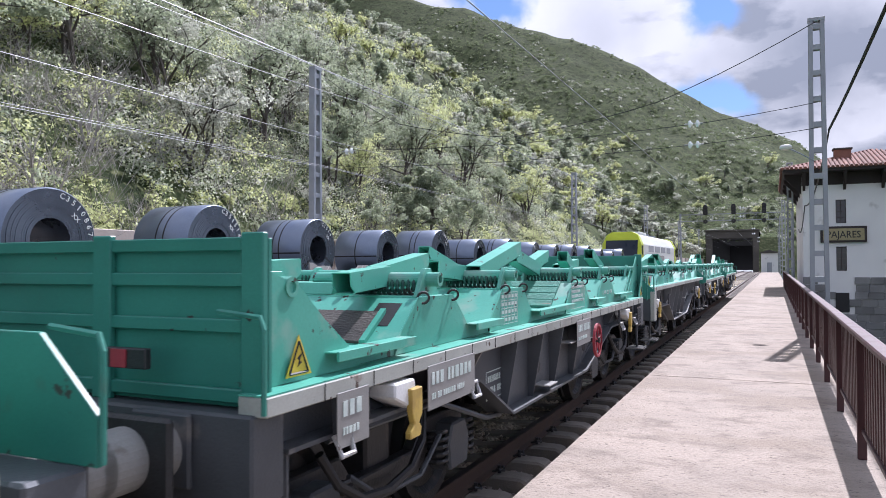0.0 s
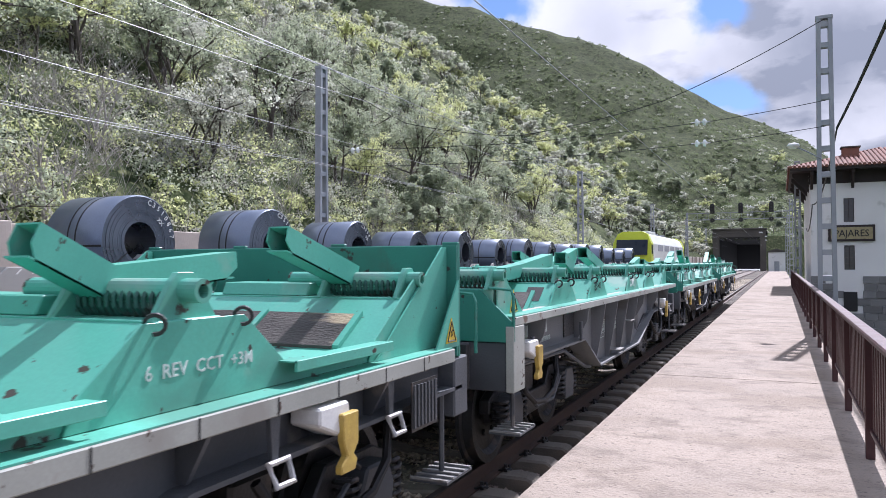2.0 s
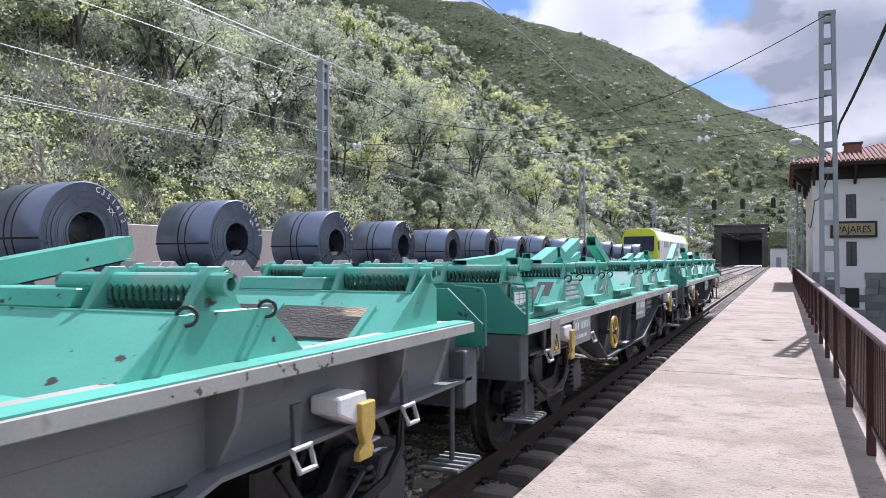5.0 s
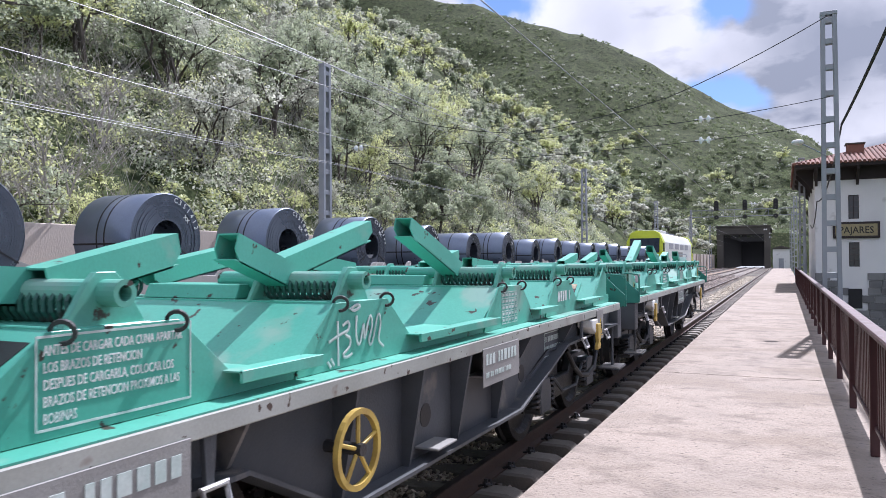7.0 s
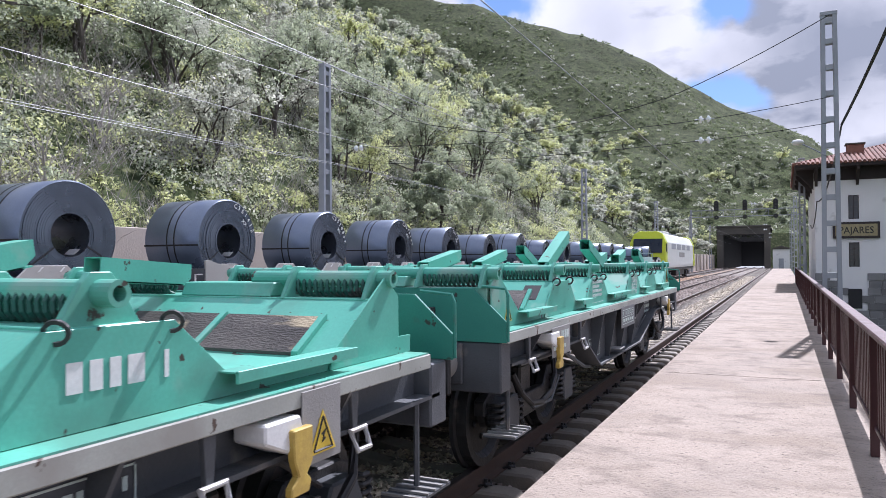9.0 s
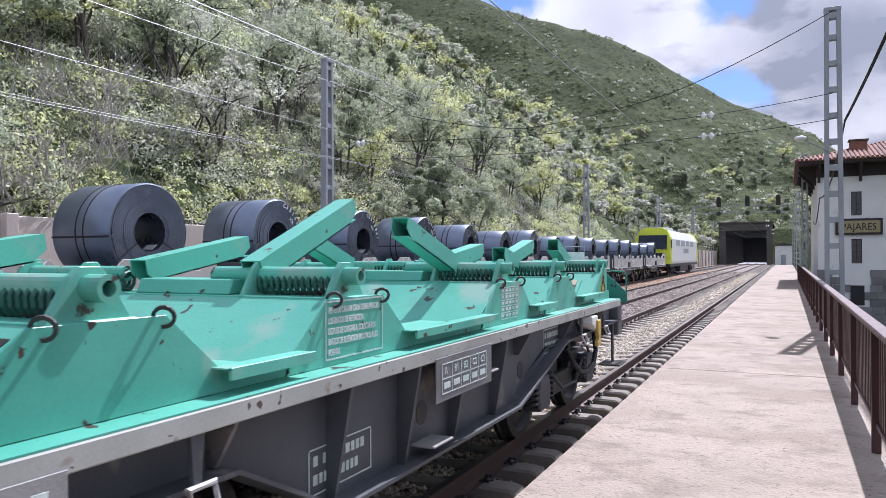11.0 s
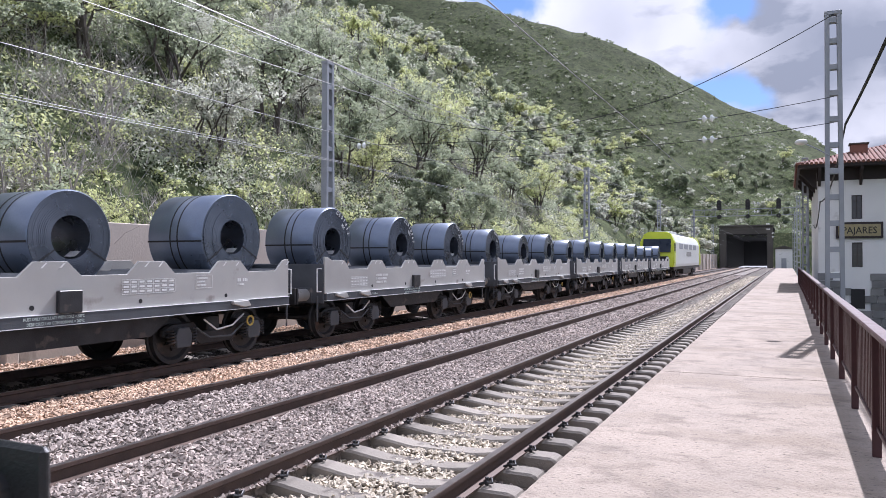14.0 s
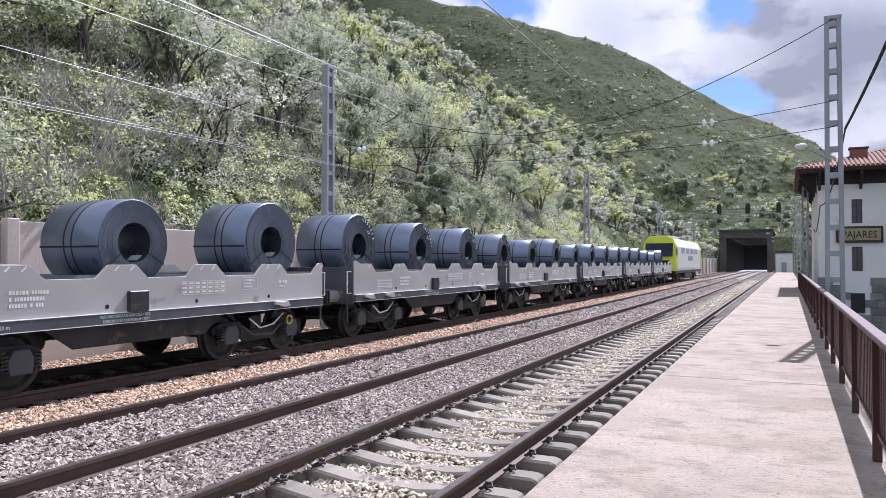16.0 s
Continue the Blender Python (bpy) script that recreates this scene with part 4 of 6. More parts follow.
def box_arm(length):
    """A hollow folded-plate retaining arm, hinged at its root, pointing along +y."""
    w, h, t = 0.07, 0.07, 0.008
    bm = bmesh.new()
    tip = length
    box(-w, w, 0.0, tip, h - t, h, 0, bm)
    box(-w, w, 0.10, tip - 0.03, -h, -h + t, 0, bm)
    slab([(0.0, h - t), (tip, h - t), (tip, -h * 0.2), (tip - 0.10, -h), (0.06, -h), (0.0, -h * 0.3)], "x", -w, -w + t, 0, bm)
    slab([(0.0, h - t), (tip, h - t), (tip, -h * 0.2), (tip - 0.10, -h), (0.06, -h), (0.0, -h * 0.3)], "x", w - t, w, 0, bm)
    box(-w + t, w - t, tip * 0.45, tip * 0.45 + t, -h + t, h - t, 0, bm)
    return bm


def spring_comb():
    return helix(pose(0.69, 0, -0.035, 0, 90, 0), 0.058, 0.53, 13, 0.012)


def bogie(parent, y, loco=False):
    g = part("bogie", slab([(-1.25, 0.62), (-1.05, 0.70), (-0.55, 0.70), (-0.40, 0.52), (0.40, 0.52), (0.55, 0.70), (1.05, 0.70), (1.25, 0.62), (1.25, 0.50), (0.62, 0.46), (0.40, 0.30), (-0.40, 0.30), (-0.62, 0.46), (-1.25, 0.50)], "x", 0.96, 1.06, 0.012), BLACK_STEEL, parent, "grimy black bogie frame")
    g.matrix_basis = pose(0, y, 0)
    again_frame = again(g, g, pose(-2.02, 0, 0))
    again_frame.name = "side_frame"
    part("bolster", box(-1.0, 1.0, -0.16, 0.16, 0.42, 0.78, 0.02), BLACK_STEEL, g)
    for sx in (-1, 1):
        for sy in (-0.9, 0.9):
            part("axle_box", slab([(sy - 0.16, 0.30), (sy + 0.16, 0.30), (sy + 0.19, 0.50), (sy + 0.12, 0.64), (sy - 0.12, 0.64), (sy - 0.19, 0.50)], "x", sx * 1.10 - 0.09, sx * 1.10 + 0.09, 0.015), FRAME_STEEL, g)
            for d in (-0.24, 0.24):
                bm = helix(pose(sx * 1.12, sy + d, 0.35), 0.07, 0.26, 5, 0.016)
                part("coil_spring", bm, BLACK_STEEL, g)
        part("brake_lever", bent([(sx * 1.16, -0.62, 0.62), (sx * 1.18, -0.3, 0.42), (sx * 1.18, 0.25, 0.40), (sx * 1.16, 0.62, 0.60)], 0.018, 6), FRAME_STEEL, g)
    return g


def wheelset(parent, y, r=0.46):
    bm = bmesh.new()
    for sx in (-1, 1):
        inner, outer = sx * 0.80, sx * 0.935
        spun([(0.05, inner), (r * 0.72, inner + sx * 0.03), (r * 0.80, inner - sx * 0.005), (r + 0.03, inner - sx * 0.005), (r + 0.028, inner + sx * 0.03), (r, inner + sx * 0.045), (r - 0.004, outer), (r * 0.84, outer), (r * 0.74, outer - sx * 0.05), (0.13, outer - sx * 0.03), (0.12, outer + sx * 0.03), (0.05, outer + sx * 0.03)], "x", 28, None, bm)
        for k in range(6):
            a = k * math.pi / 3
            rod((sx * 0.90, 0.2 * math.cos(a), 0.2 * math.sin(a)), (sx * 0.925, 0.2 * math.cos(a), 0.2 * math.sin(a)), 0.03, None, 8, bm)
    rod((-0.98, 0, 0), (0.98, 0, 0), 0.07, None, 10, bm)
    w = part("wheelset", bm, BLACK_STEEL, parent, "pair of oily steel wheels on an axle")
    w.matrix_basis = pose(0, y, r)
    return w


def buffer(parent, x, y, out):
    b = part("buffer", rod((x, y, 1.02), (x, y + out * 0.42, 1.02), 0.135, None, 28), PLATE_GREY, parent, "grey buffer casing")
    part("plunger", rod((x, y + out * 0.42, 1.02), (x, y + out * 0.57, 1.02), 0.085, None, 16), BLACK_STEEL, b)
    head = box(x - 0.24, x + 0.24, min(y + out * 0.57, y + out * 0.61), max(y + out * 0.57, y + out * 0.61), 0.84, 1.20, 0.016)
    part("buffer_head", head, BLACK_STEEL, b, "worn rectangular buffer head")
    part("flange", box(x - 0.17, x + 0.17, min(y, y + out * 0.03), max(y, y + out * 0.03), 0.86, 1.18, 0.01), FRAME_STEEL, b)


def warning_triangle(parent, y, z, s, x):
    p = part("warning_sign", slab([(y - s / 2, z), (y + s / 2, z), (y, z + s * 0.95)], "x", x, x + 0.004), SIGN_YELLOW, parent, "yellow electric warning triangle")
    for a, b in (((-0.36, 0.07), (0.36, 0.07)), ((0.36, 0.07), (0, 0.80)), ((0, 0.80), (-0.36, 0.07))):
        part("border", rod((x + 0.004, y + a[0] * s, z + a[1] * s), (x + 0.004, y + b[0] * s, z + b[1] * s), s * 0.03, None, 4), BLACK, p)
    part("mark", slab([(y - 0.06 * s, z + 0.22 * s), (y + 0.09 * s, z + 0.30 * s), (y + 0.02 * s, z + 0.36 * s), (y + 0.12 * s, z + 0.52 * s), (y - 0.08 * s, z + 0.42 * s), (y, z + 0.36 * s)], "x", x + 0.004, x + 0.007), BLACK, p)


def bars(parent, y0, z1, width, rows, x, material=FADED_WHITE, gap=1.6, border=True, seed=1, name="painted_notice"):
    """Unreadable painted lines: plain bars; rows are (height, filled share)."""
    rng = random.Random(seed)
    bm = bmesh.new()
    z = z1
    for h, share in rows:
        y = y0
        end = y0 + width * share
        while y < end - 0.01:
            w = min(end - y, h * rng.uniform(0.45, 0.75))
            box(x, x + 0.0025, y, y + w, z - h, z, 0, bm)
            y += w + h * (0.9 if rng.random() < 0.15 else 0.28)
        z -= h * gap
    o = part(name, bm, material, parent, "faded white painted lines")
    o["kind"] = "stuff"
    if border:
        e = 0.03
        lo, hi = z - e * 0.3, z1 + e
        for a in ((y0 - e, y0 + width + e, hi, hi + 0.008), (y0 - e, y0 + width + e, lo, lo + 0.008), (y0 - e - 0.008, y0 - e, lo, hi), (y0 + width + e, y0 + width + e + 0.008, lo, hi)):
            part("border_line", box(x, x + 0.0025, a[0], a[1], a[2], a[3]), material, o)
    return o


def table(parent, y0, z1, w, h, cols, rws, x, material=FADED_WHITE):
    t = part("load_table", box(x, x + 0.002, y0, y0 + w, z1 - 0.006, z1), material, parent, "white painted load table")
    for k in range(1, rws + 1):
        part("rule", box(x, x + 0.002, y0, y0 + w, z1 - h * k / rws - 0.006, z1 - h * k / rws), material, t)
    for k in range(cols + 1):
        part("rule", box(x, x + 0.002, y0 + w * k / cols - 0.003, y0 + w * k / cols + 0.003, z1 - h, z1), material, t)
    bm = bmesh.new()
    for i in range(cols):
        for j in range(rws):
            if j == 0 and rws == 2:
                lettering(("A", "B1", "B2", "C2", "C3")[i], h * 0.36, pose(x, y0 + w * (i + 0.25) / cols, z1 - h * 0.38) @ SIDE_ON, material, t)
                continue
            box(x, x + 0.002, y0 + w * (i + 0.18) / cols, y0 + w * (i + 0.82) / cols, z1 - h * (j + 0.72) / rws, z1 - h * (j + 0.3) / rws, 0, bm)
    o = part("table_entry", bm, material, t)
    o["kind"] = "stuff"


NOTICE = ["ANTES DE CARGAR CADA CUNA APARTAR", "LOS BRAZOS DE RETENCION", "DESPUES DE CARGARLA, COLOCAR LOS", "BRAZOS DE RETENCION PROXIMOS A LAS", "BOBINAS"]


def notice(parent, y, z, w, x):
    o = part("notice_frame", box(x, x + 0.002, y - 0.02, y + w + 0.02, z + 0.012, z + 0.02), FADED_WHITE, parent, "white stencilled loading notice")
    part("frame_line", box(x, x + 0.002, y - 0.02, y + w + 0.02, z - 0.272, z - 0.264), FADED_WHITE, o)
    for yy in (y - 0.026, y + w + 0.02):
        part("frame_line", box(x, x + 0.002, yy, yy + 0.006, z - 0.27, z + 0.02), FADED_WHITE, o)
    for k, line in enumerate(NOTICE):
        lettering(line, 0.046, pose(x, y, z - 0.042 - 0.052 * k) @ SIDE_ON @ Matrix.Diagonal((w / 0.56 * 0.60, 1, 1, 1)), WHITE, o)


SCRAWL = (((0.00, 0.10), (0.05, 0.00)), ((0.05, 0.14), (0.10, 0.02)), ((0.16, 0.75), (0.17, 0.0)), ((0.02, 0.42), (0.12, 0.48), (0.30, 0.56)),
          ((0.24, 0.66), (0.34, 0.74), (0.36, 0.60), (0.26, 0.50), (0.38, 0.44), (0.36, 0.26), (0.22, 0.16), (0.30, 0.10), (0.40, 0.16)),
          ((0.48, 0.80), (0.46, 0.44), (0.53, 0.20), (0.62, 0.78), (0.60, 0.22), (0.72, 0.86), (0.78, 0.60), (0.68, 0.30), (0.76, 0.20), (0.88, 0.88), (0.94, 0.60), (0.86, 0.30), (0.98, 0.16)),
          ((0.36, 0.92), (0.48, 1.0), (0.56, 0.96), (0.46, 0.88), (0.36, 0.92)))


def scribble(parent, y, z, w, h, x, r=0.009, material=FADED_WHITE):
    """Sprayed strokes, rounded between their corners."""
    bm = bmesh.new()
    for stroke in SCRAWL:
        p = [Vector((x, y + w * a, z + h * b)) for a, b in stroke]
        pts = [p[0]]
        for k in range(len(p) - 1):
            mid = (p[k] + p[k + 1]) / 2
            if k:
                a = (p[k - 1] + p[k]) / 2
                pts += [a.lerp(p[k], u).lerp(p[k].lerp(mid, u), u) for u in (0.25, 0.5, 0.75)]
            pts.append(mid)
        bent(pts + [p[-1]], r, 5, bm)
    for v in bm.verts:
        v.co.x = x + (v.co.x - x) * 0.3
    return part("paint_scrawl", bm, material, parent, "sprayed scrawl")


def hand_wheel(parent, y, z, material, label, x=1.50, r=0.18):
    bm = spun([(r - 0.014, -0.014), (r + 0.014, -0.014), (r + 0.014, 0.014), (r - 0.014, 0.014)], "x", 28)
    w = part("brake_wheel", bm, material, parent, label)
    w.matrix_basis = pose(x, y, z)
    for k in range(5):
        a = 2 * math.pi * k / 5 + 0.3
        part("spoke", rod((0, 0, 0), (0, r * math.cos(a), r * math.sin(a)), 0.011, None, 6), material, w)
    part("hub", rod((-0.18, 0, 0), (0.03, 0, 0), 0.032, None, 10), BLACK_STEEL, w)


def wagon_base():
    """All that the green wagons have in common, built once."""
    t = thing("coil_wagon", "empty green coil wagon with raised retaining arms", "wagon", "green coil wagons")
    dz = 1.265
    for sx in (-1, 1):
        part("deck_edge", slab([(min(sx * 1.30, sx * HALF), dz - 0.085), (max(sx * 1.30, sx * HALF), dz - 0.085), (max(sx * 1.30, sx * HALF), dz), (min(sx * 1.30, sx * HALF), dz)], "y", 0.03, BODY - 0.32, 0.006), STRIPE, t, "pale grey deck edge with chipped paint")
        part("deck_ledge", box(min(sx * 1.302, sx * (HALF - 0.006)), max(sx * 1.302, sx * (HALF - 0.006)), 0.03, BODY - 0.34, dz + 0.001, dz + 0.008), GREEN, t, "green deck ledge")
        # fish-belly side girder with ribs and bottom flange
        lo = [(0.25, 1.0), (2.55, 0.98), (3.3, 0.60), (5.9, 0.60), (7.3, 0.98), (BODY - 0.1, 1.0)]
        web = [(0.25, 1.18)] + lo + [(BODY - 0.1, 1.18)]
        part("side_girder", slab(web, "x", sx * 1.27 - 0.012, sx * 1.27 + 0.012), FRAME_STEEL, t, "grey fish-belly side girder")
        for p, q in zip(lo, lo[1:]):
            part("girder_flange", slab([p, q, (q[0], q[1] - 0.022), (p[0], p[1] - 0.022)], "x", min(sx * 1.16, sx * 1.40), max(sx * 1.16, sx * 1.40)), FRAME_STEEL, t)
        for k, y in enumerate((0.9, 2.5, 3.32, 4.05, 4.75, 5.5, 6.05, 7.35, 8.7)):
            zb = 0.60 if 3.3 <= y <= 5.9 else 0.99
            part("girder_rib", slab([(sx * 1.28, zb), (sx * 1.33, zb), (sx * 1.435, 1.18), (sx * 1.28, 1.18)], "y", y - 0.012, y + 0.012), FRAME_STEEL, t)
        part("lower_skirt", box(min(sx * 1.285, sx * 1.30), max(sx * 1.285, sx * 1.30), 0.3, BODY - 0.3, dz + 0.009, 1.372), GREEN, t)
        for k, (a, b) in enumerate(zip(RIDGES, RIDGES[1:])):
            lo_y, hi_y = a + 0.50, b - 0.50
            part("side_flange", slab([(min(sx * 1.301, sx * 1.41), 1.375), (max(sx * 1.301, sx * 1.41), 1.375), (max(sx * 1.301, sx * 1.41), 1.382), (min(sx * 1.301, sx * 1.41), 1.382)], "y", lo_y, hi_y), GREEN, t)
            part("flange_lip", box(min(sx * 1.395, sx * 1.412), max(sx * 1.395, sx * 1.412), lo_y, hi_y, 1.335, 1.386, 0.003), GREEN, t)
        for y in RIDGES[1:-1]:
            part("gusset_panel", slab([(y - 0.58, 1.275), (y - 0.54, 1.38), (y - 0.27, 1.605), (y + 0.27, 1.605), (y + 0.54, 1.38), (y + 0.58, 1.275)], "x", sx * 1.305 - 0.006, sx * 1.305 + 0.006, 0.002), GREEN, t)
            for d in (-0.22, 0.25):
                part("lashing_ring", spun([(0.030, -0.007), (0.044, -0.007), (0.044, 0.007), (0.030, 0.007)], "y", 14, pose(sx * 1.32, y + d, 1.60, 15, 0, 35)), BLACK_STEEL, t)
        for y, out in ((RIDGES[0], 1), (RIDGES[-1], -1)):
            part("end_gusset", slab([(y - out * 0.10, 1.275), (y - out * 0.10, 1.62), (y + out * 0.05, 1.72), (y + out * 0.56, 1.37), (y + out * 0.60, 1.275)], "x", sx * 1.305 - 0.006, sx * 1.305 + 0.006, 0.002), GREEN, t)
    # cradles: sloping plates down to a trough
    for k, (a, b) in enumerate(zip(RIDGES, RIDGES[1:])):
        m0, m1 = a + 0.16, b - 0.16
        d = 0.42 if b - a < 2 else 0.46
        prof = [(m0, 1.60), (m0 + d, 1.325), (m1 - d, 1.325), (m1, 1.60)]
        outline = prof + [(y, z - 0.016) for y, z in reversed(prof)]
        part("cradle", slab(outline, "x", -1.284, 1.284), GREEN, t, "sloping green cradle plates")
        if k in (0, 4):
            for sgn, base in ((1, m0), (-1, m1)):
                at = lambda u, lift: (base + sgn * d * u, 1.60 - 0.275 * u + lift)
                for x0, x1 in ((-1.02, -0.36), (-0.30, 0.36), (0.42, 1.05)):
                    part("wear_board", slab([at(0.38, 0.003), at(0.98, 0.003), at(0.98, 0.02), at(0.38, 0.02)], "x", x0, x1), BOARD, t, "oil-stained wear board")
                for x0 in (-1.06, -0.33, 0.39, 1.08):
                    part("board_strip", slab([at(0.36, 0.002), at(1.0, 0.002), at(1.0, 0.032), at(0.36, 0.032)], "x", x0 - 0.02, x0 + 0.02), GREEN, t)
        if k in (0, 4):
            base, sgn = (m1, -1) if k < 2 else (m0, 1)
            at = lambda u, lift: (base + sgn * d * u, 1.60 - 0.275 * u + lift)
            part("slot", slab([at(0.15, 0.001), at(0.62, 0.001), at(0.62, 0.004), at(0.15, 0.004)], "x", 1.0, 1.17), BLACK, t, "dark slot in the cradle plate")
    comb = tube = bracket = None
    for y in RIDGES:
        part("ridge_beam", slab([(max(y - 0.17, 0.016), 1.30), (y + 0.17, 1.30), (y + 0.165, 1.606), (max(y - 0.165, 0.016), 1.606)], "x", -1.28, 1.28, 0.004), GREEN, t)
        part("ridge_hat", slab([(y - 0.15, 1.607), (y + 0.15, 1.607), (y + 0.11, 1.69), (y - 0.11, 1.69)], "x", -0.12, 0.58, 0.006), GREEN, t)
        for sx in (-1, 1):
            m = pose(0, y, 1.70, 0, 0, 0 if sx > 0 else 180)
            if comb is None:
                comb = part("spring_comb", spring_comb(), TUBE_STEEL, t, "row of dark torsion spring coils")
                tube = part("hinge_tube", spun([(0.028, 0.36), (0.048, 0.36), (0.048, 1.34), (0.028, 1.34)], "x", 18, pose(0, 0, 0.012)), GREEN, t, "hollow hinge tube")
                bracket = part("hinge_bracket", slab([(-0.17, -0.10), (0.17, -0.10), (0.075, 0.05), (0.04, 0.085), (-0.04, 0.085), (-0.075, 0.05)], "x", 1.22, 1.25, 0.003), GREEN, t)
                comb.matrix_basis = tube.matrix_basis = bracket.matrix_basis = m
            else:
                again(comb, t, m if sx > 0 else pose(0.36, 0, 0) @ m)
                again(tube, t, m)
                again(bracket, t, m)
            again(bracket, t, m @ pose(-0.55, 0, 0))
    # ends
    for y, out in ((0.0, -1), (BODY, 1)):
        # end plates take the green with shade put into its colour
        part("end_plate", slab([(-1.18, 1.60), (1.18, 1.60), (HALF, 1.35), (HALF, 1.19), (-HALF, 1.19), (-HALF, 1.35)], "y", y - 0.012, y + 0.012, 0.003), GREEN_SHADED, t, "green end plate in a shade-darkened tone")
        part("headstock", box(-1.40, 1.40, min(y, y - out * 0.22), max(y, y - out * 0.22), 0.80, 1.19, 0.012), FRAME_STEEL, t, "grey headstock beam")
        for sx in (-1, 1):
            buffer(t, sx * 0.92, y, out)
            part("grab_rail", bent([(sx * 1.22, y, 1.62), (sx * 1.44, y, 1.60), (sx * 1.46, y, 1.55), (sx * 1.46, y, 1.20)], 0.012, 6), GREEN_SHADED, t)
            part("step_hanger", rod((sx * 1.34, y - out * 0.30, 0.98), (sx * 1.34, y - out * 0.30, 0.45), 0.018, None, 6), FRAME_STEEL, t)
            st = part("foot_step", box(sx * 1.34 - 0.13, sx * 1.34 + 0.13, y - out * 0.30 - 0.2, y - out * 0.30 + 0.2, 0.44, 0.455), FRAME_STEEL, t, "steel mesh foot step")
            for i in range(5):
                part("step_bar", box(sx * 1.34 - 0.13, sx * 1.34 + 0.13, y - out * 0.30 - 0.2 + 0.09 * i, y - out * 0.30 - 0.18 + 0.09 * i, 0.456, 0.470), PLATE_GREY, st)
        part("tail_bracket", box(0.62, 0.86, min(y + out * 0.012, y + out * 0.05), max(y + out * 0.012, y + out * 0.05), 1.36, 1.45, 0.005), BLACK_STEEL, t)
        part("tail_plate", box(0.66, 0.75, min(y + out * 0.05, y + out * 0.058), max(y + out * 0.05, y + out * 0.058), 1.365, 1.445), RED, t, "red tail marker")
        part("draw_hook", bent([(0, y, 1.0), (0, y + out * 0.25, 1.0), (0, y + out * 0.32, 1.07), (0, y + out * 0.26, 1.12)], 0.035, 8), BLACK_STEEL, t)
        part("brake_hose", bent([(0.35, y, 0.9), (0.36, y + out * 0.2, 0.72), (0.34, y + out * 0.38, 0.62), (0.3, y + out * 0.5, 0.72)], 0.022, 8), BLACK, t)
    # lifting shackles and shunting handles along the sides
    for sx in (-1, 1):
        for y, mat in ((1.22, YELLOW), (8.12, YELLOW)):
            br = part("hook_bracket", slab([(y - 0.11, 1.16), (y + 0.13, 1.16), (y + 0.16, 1.05), (y + 0.10, 0.99), (y - 0.11, 1.08)], "x", min(sx * 1.30, sx * 1.47), max(sx * 1.30, sx * 1.47), 0.01), WHITE, t, "white hook bracket")
            part("rope_hook", slab([(y + 0.04, 1.11), (y + 0.18, 1.11), (y + 0.18, 0.96), (y + 0.14, 0.91), (y + 0.17, 0.88), (y + 0.15, 0.83), (y + 0.03, 0.83), (y + 0.03, 0.87), (y + 0.08, 0.91), (y + 0.05, 0.98)], "x", min(sx * 1.455, sx * 1.495), max(sx * 1.455, sx * 1.495), 0.006), mat, br, "yellow rope hook")
        for y in (0.62, 2.3, 7.75, 8.75):
            part("towing_eye", bent([(sx * 1.44, y - 0.065, 0.99), (sx * 1.475, y - 0.055, 0.90), (sx * 1.475, y + 0.055, 0.90), (sx * 1.44, y + 0.065, 0.99), (sx * 1.44, y - 0.065, 0.99)], 0.016, 8), WORN_STEEL, t, "pale towing eye")
            part("shackle_strap", slab([(y - 0.035, 1.18), (y + 0.035, 1.18), (y + 0.02, 0.98), (y - 0.02, 0.98)], "x", min(sx * 1.40, sx * 1.425), max(sx * 1.40, sx * 1.425), 0.003), FRAME_STEEL, t)
        for a, b in ((0.75, 1.95), (BODY - 2.0, BODY - 0.8)):
            part("hanging_pipe", bent([(sx * 1.22, a, 0.84), (sx * 1.27, a + 0.10, 0.66), (sx * 1.29, a + 0.30, 0.54), (sx * 1.29, (a + b) / 2, 0.50), (sx * 1.29, b - 0.30, 0.55), (sx * 1.27, b - 0.10, 0.68), (sx * 1.22, b, 0.90)], 0.028, 8), BLACK, t, "drooping black brake pipe")
        part("brake_rod", bent([(sx * 1.30, 0.7, 0.93), (sx * 1.30, 2.0, 0.90), (sx * 1.30, 2.9, 0.62), (sx * 1.24, 3.4, 0.55)], 0.02, 6), FRAME_STEEL, t)
        part("air_pipe", bent([(sx * 1.27, 6.3, 0.75), (sx * 1.3, 6.9, 0.95), (sx * 1.3, 8.3, 0.93), (sx * 1.25, 8.7, 0.7)], 0.016, 6), BLACK, t)
        for y in (4.35, 5.15):
            part("side_step", box(min(sx * 1.22, sx * 1.44), max(sx * 1.22, sx * 1.44), y - 0.14, y + 0.14, 0.66 if y < 5 else 0.98, 0.675 if y < 5 else 0.995, 0.004), PLATE_GREY, t)
    for sx in (-1, 1):
        for y in (4.35, 6.2):
            part("girder_hole", rod((sx * 1.278, y, 0.84), (sx * 1.2855, y, 0.84), 0.075, None, 18), BLACK, t, "round opening in the girder")
    part("centre_sill", box(-0.35, 0.35, 0.2, BODY - 0.2, 0.78, 1.24, 0.01), BLACK_STEEL, t, "dark centre sill")
    part("brake_cylinder", rod((0.55, 4.3, 0.72), (0.55, 5.1, 0.72), 0.16, None, 16), BLACK_STEEL, t)
    part("air_tank", rod((-0.6, 3.8, 0.72), (-0.6, 5.3, 0.72), 0.18, None, 16), BLACK_STEEL, t)
    for y in (1.75, BODY - 1.75):
        bogie(t, y)
    for y in (0.85, 2.65, BODY - 2.65, BODY - 0.85):
        wheelset(t, y)
    return t


